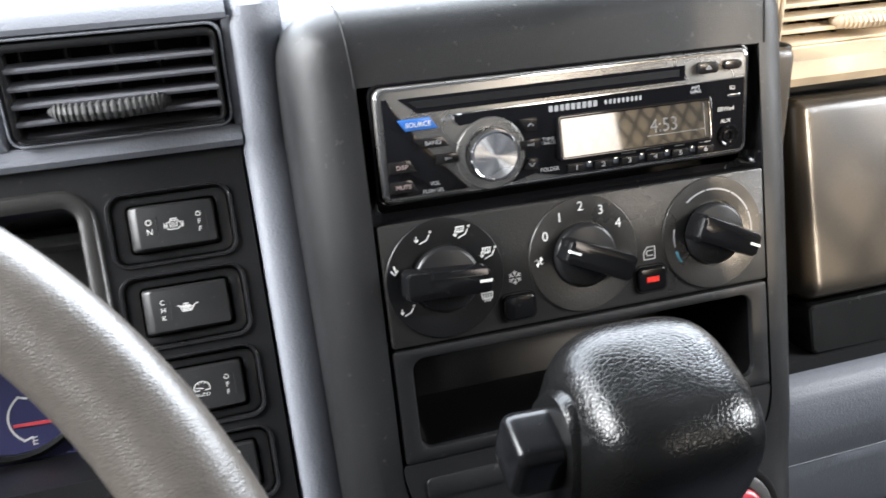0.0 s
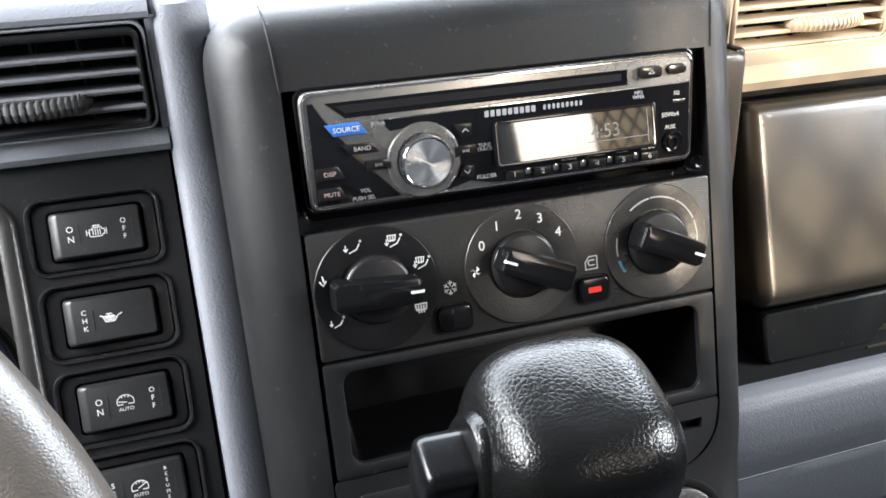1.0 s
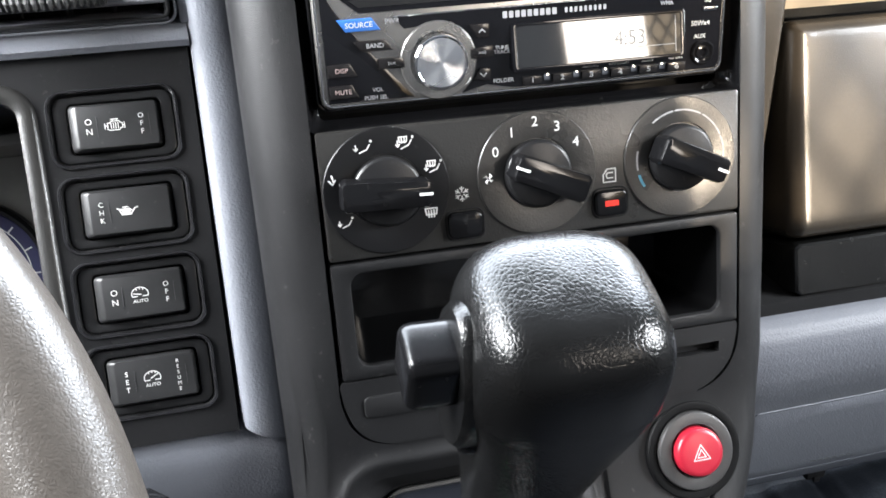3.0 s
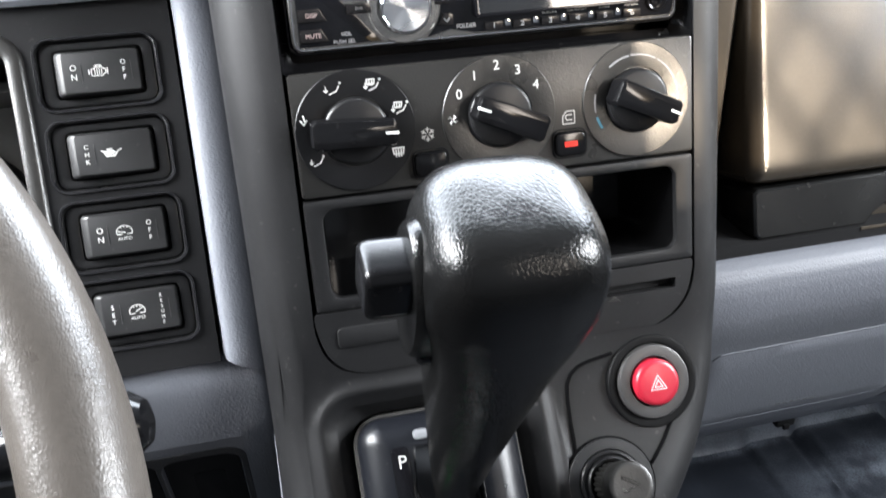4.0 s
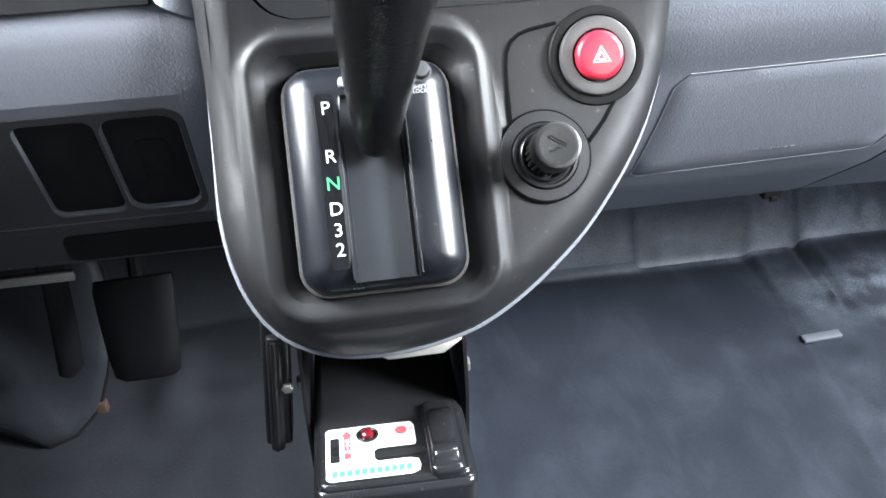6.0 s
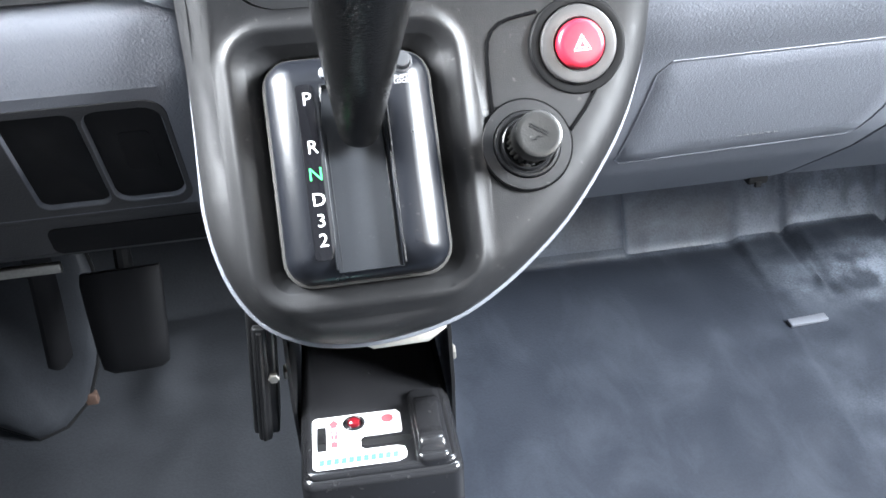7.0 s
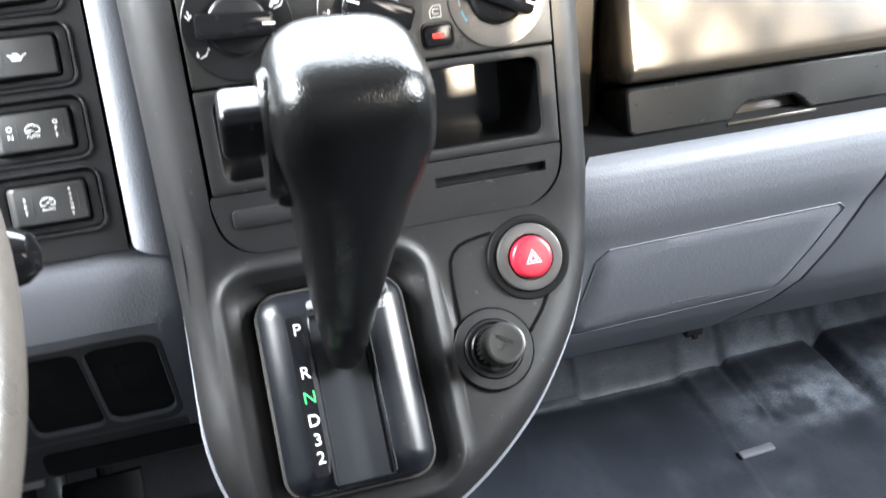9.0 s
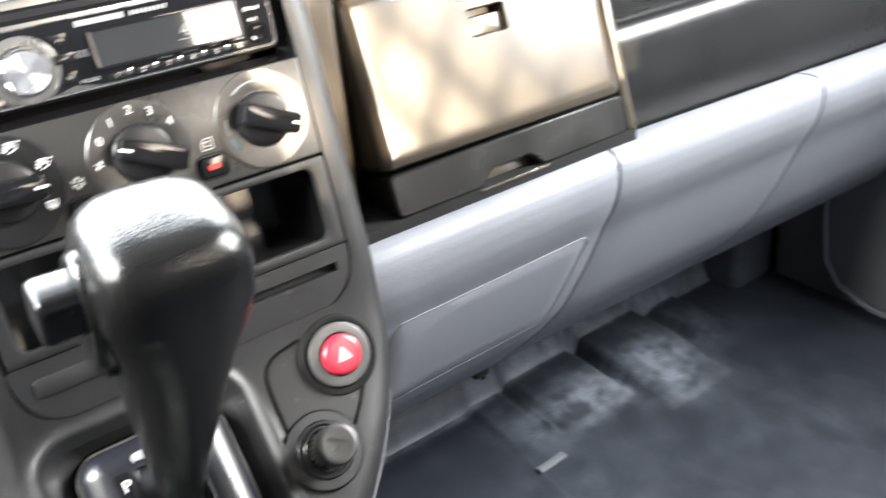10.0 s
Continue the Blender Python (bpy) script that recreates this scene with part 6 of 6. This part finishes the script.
    bm = bmesh.new()
    rows = []
    for y, h in ((-38, 5), (-35, 10.5), (-30, 12.4), (-26, 10.4), (-20, 9.6), (-12, 12.6), (-4, 13.2), (2, 11), (6, 5)):
        rows.append([(27.5 + x, y, max(4.0, z)) for x, z in ((-7.5, 4), (-7.2, h - 1.6), (-5.4, h), (5.4, h), (7.2, h - 1.6), (7.5, 4))])
    loops3(bm, rows)
    part("thumb_saddle", bm, M_CTRL, sl, sharp=50)
    # bracket
    for sx in (-1, 1):
        bm = bmesh.new()
        prism(bm, [(20, -40), (100, -40), (100, 78), (30, 78), (14, 10)], 0, 2.2, 0.4, Matrix.Translation((sx * 46 - 1.1, 0, 0)) @ Matrix(((0, 0, 1, 0), (1, 0, 0, 0), (0, 1, 0, 0), (0, 0, 0, 1))))
        part("bracket", bm, M_BLACK, b)
        bm = bmesh.new()
        lathe(bm, [(5, 0), (5, 3.4), (4, 4.2), (2, 4.4)], 6, Matrix.Translation((sx * 47.5, 44, 8)) @ Matrix.Rotation(math.radians(90 * sx), 4, "Y"))
        part("bolt", bm, M_STEEL, b, "zinc bolt head")
    bm = bmesh.new()
    lean = Matrix.Translation((-57, 20, 60)) @ Matrix.Rotation(math.radians(5), 4, "Y") @ Matrix.Translation((57, -20, -60))
    box(bm, -65, -50, 20, 44, -18, 86, 2, lean)
    box(bm, -62, -54, 14, 20, -18, 60, 2, lean)
    tube(bm, [lean @ Vector((-58, 13, -16)), lean @ Vector((-58, 13, 58))], 1.6, 6)
    part("hanger", bm, M_BLACK, b)
    bm = bmesh.new()
    lathe(bm, [(3.2, 0), (3.2, 2), (2.6, 2.6), (1.2, 2.8)], 6, Matrix.Translation((-54, 13.5, 28)) @ Matrix.Rotation(math.radians(90), 4, "X"))
    part("bolt", bm, M_STEEL, b, "zinc bolt head")
    return b


M_CTRL = material("controller_gloss", (0.012, 0.012, 0.013), 0.19, mottle=0.1, wear=0.05)
M_LABEL = material("white_label", (0.72, 0.72, 0.71), 0.35, mottle=0.06)
M_REDGLASS = material("red_lamp_glass", (0.12, 0.006, 0.010), 0.08, mottle=0.1, coat=0.5)
M_PALEBAR = material("faded_mark", (0.45, 0.43, 0.50), 0.4)
controller()


# ---------------------------------------------------------------- steering wheel, stalk, pedal, cover on the driver's side
def steering_wheel():
    m = at(-205, 121, 606, 42.5, 0, 0)
    # local z points at the driver, up along the column
    w = thing("steering_wheel", "grey leather-covered steering wheel with a worn sheen", "steering wheel", m)
    bm = bmesh.new()
    R, r, n = 207.0, 14.8, 160
    rows = []
    for i in range(n):
        a = 2 * math.pi * i / n
        c, s = math.cos(a), math.sin(a)
        rows.append([((R + r * math.cos(b)) * c, (R + r * math.cos(b)) * s, r * 1.06 * math.sin(b)) for b in np.linspace(0, 2 * math.pi, 25)[:-1]])
    rows.append(rows[0])
    loops3(bm, rows, False, False)
    part("rim", bm, M_RIM, w, sharp=80)
    bm = bmesh.new()
    lathe(bm, [(70, -40), (78, -30), (78, -14), (68, -4), (40, 2)], 40)
    part("hub", bm, M_BLACK, w)
    for a in (205, 250):
        bm = bmesh.new()
        c, s = math.cos(math.radians(a)), math.sin(math.radians(a))
        tube(bm, [(60 * c, 60 * s, -20), (130 * c, 130 * s, -12), (206 * c, 206 * s, 0)], [14, 11, 10], 12, flat=0.6)
        part("spoke", bm, M_BLACK, w)
    bm = bmesh.new()
    rows = [[(x, y, z) for x, y in rrect(130 - k, 140 - k, 26, 0, 0, 6)] for k, z in ((0, -400), (0, -130), (8, -90), (30, -62), (60, -50))]
    loops3(bm, rows)
    part("column", bm, M_BLACK, w)
    return w


steering_wheel()


def stalk():
    s = thing("column_stalk", "black wiper stalk with a rounded end on the steering column", "column stalk")
    bm = bmesh.new()
    tube(bm, [(-200, 236, 560), (-120, 222, 569), (-60, 214, 577), (-30, 209, 582), (-12, 207, 585), (0, 205.5, 587), (5, 205, 587.6), (7, 204.8, 588)], [6, 6.5, 8, 10.5, 12, 11, 7.5, 1.5], 18)
    part("lever", bm, M_GLOSS, s)
    return s


stalk()


def accelerator():
    p = thing("accelerator_pedal", "plain black rubber accelerator pedal in the dark footwell", "pedal", at(-66, 452, 214, 62, 0, 2))
    bm = bmesh.new()
    rows = []
    for y, w, lift in ((-42, 20, -3.0), (-38, 25, 0.0), (-20, 27.5, 2.0), (10, 29.5, 3.0), (34, 31, 2.4), (41, 30, 0.0)):
        rows.append([(-w, y, -7 + lift), (-w - 0.6, y, lift), (-w + 2, y, 3.4 + lift), (-w * 0.4, y, 5 + lift), (w * 0.4, y, 5 + lift), (w - 2, y, 3.4 + lift), (w + 0.6, y, lift), (w, y, -7 + lift)])
    loops3(bm, rows)
    part("pad", bm, M_PEDAL, p, sharp=50)
    bm = bmesh.new()
    tube(bm, [(2, 20, -8), (2, 70, -12), (2, 110, 2), (2, 158, 34)], 7, 10)
    part("arm", bm, M_BLACK, p)
    return p


def brake():
    """The brake pedal's arm hangs from a pale bracket under the dash."""
    p = thing("brake_pedal", "dark steel brake pedal arm hanging from a pale bracket", "pedal", at(-136, 500, 237))
    bm = bmesh.new()
    tube(bm, [(16, -40, 120), (8, -20, 60), (0, 0, 0), (-10, 10, -60), (-21, 20, -118), (-23, 19, -126)], [11, 11, 12, 13, 13, 6], 12, flat=0.5)
    part("arm", bm, M_PEDAL, p)
    bm = bmesh.new()
    box(bm, -70, 29, -34, -28, 20, 29, 2)
    part("bracket", bm, M_STEEL, p, "pale metal bracket")
    bm = bmesh.new()
    box(bm, -66, -56, -34, 0, 26, 130, 2)
    part("hanger", bm, M_BLACK, p)
    return p


M_PEDAL = material("pedal_rubber", (0.007, 0.007, 0.008), 0.6, mottle=0.2, specular=0.2)
accelerator()
brake()


def boot():
    """Rounded rubber cover on the toe board, edged by a cable."""
    b = thing("rubber_cover", "rounded rubber cover darkened for shade, edged by a thin cable", "rubber cover")
    edge = [(-340, 560, 60), (-290, 556, 34), (-252, 547, 20), (-232, 540, 14), (-209, 531, 8), (-184, 540, 11), (-160, 555, 29), (-143, 562, 70), (-128, 575, 120), (-134, 612, 150), (-150, 650, 190), (-190, 690, 232), (-240, 720, 250), (-330, 730, 255)]
    bm = bmesh.new()
    rows = []
    mid = Vector((-300, 700, 110))
    for k in range(9):
        f = math.cos(math.pi / 2 * k / 8)
        up = math.sin(math.pi / 2 * k / 8)
        rows.append([mid + (Vector(e) - mid) * f + Vector((10, -44, 22)) * up for e in edge])
    vs = [[bm.verts.new(p) for p in row] for row in rows]
    for a, c in zip(vs, vs[1:]):
        for i in range(len(a) - 1):
            bm.faces.new((a[i], a[i + 1], c[i + 1], c[i]))
    part("cover", bm, M_COVER, b, sharp=80)
    bm = bmesh.new()
    tube(bm, edge, 2.6, 8)
    part("cable", bm, M_BLACK, b, "thin black cable")
    bm = bmesh.new()
    box(bm, -164, -151, 551, 560, 24, 38, 2)
    part("clip", bm, M_RUST, b, "rusty clip")
    return b


boot()


# pale strip stuck on the mat
def strip():
    s = thing("floor_strip", "short pale metal strip on the rubber mat", "floor strip", at(612, 536, 16, 0, 0, 3))
    bm = bmesh.new()
    box(bm, -23, 23, -5.5, 5.5, -2, 2.4, 1.6)
    part("strip", bm, M_TAPE, s)
    return s


strip()


# passenger door: lower trim with a rimmed map pocket
def door():
    d = thing("door_1", "dark grey passenger door trim with a pale-rimmed map pocket", "door", kind="structure")
    bm = bmesh.new()
    box(bm, 1215, 1256, -330, 640, 0, 800, 12)
    part("trim_panel", bm, M_DOOR, d)
    out = [(545, 260), (540, 150), (532, 85), (505, 48), (450, 30), (360, 26), (200, 26), (150, 60), (150, 260)]
    bm = bmesh.new()
    loops3(bm, [[(1216, y, z) for y, z in out], [(1196, y, z) for y, z in inset(out, -2)], [(1190, y, z) for y, z in inset(out, -9)]], False, True)
    part("map_pocket", bm, M_DOOR, d)
    bm = bmesh.new()
    tube(bm, [(1192, y, z) for y, z in out], 5, 8, True)
    part("pocket_rim", bm, M_DASH, d, "pale grey pocket rim")
    return d


door()
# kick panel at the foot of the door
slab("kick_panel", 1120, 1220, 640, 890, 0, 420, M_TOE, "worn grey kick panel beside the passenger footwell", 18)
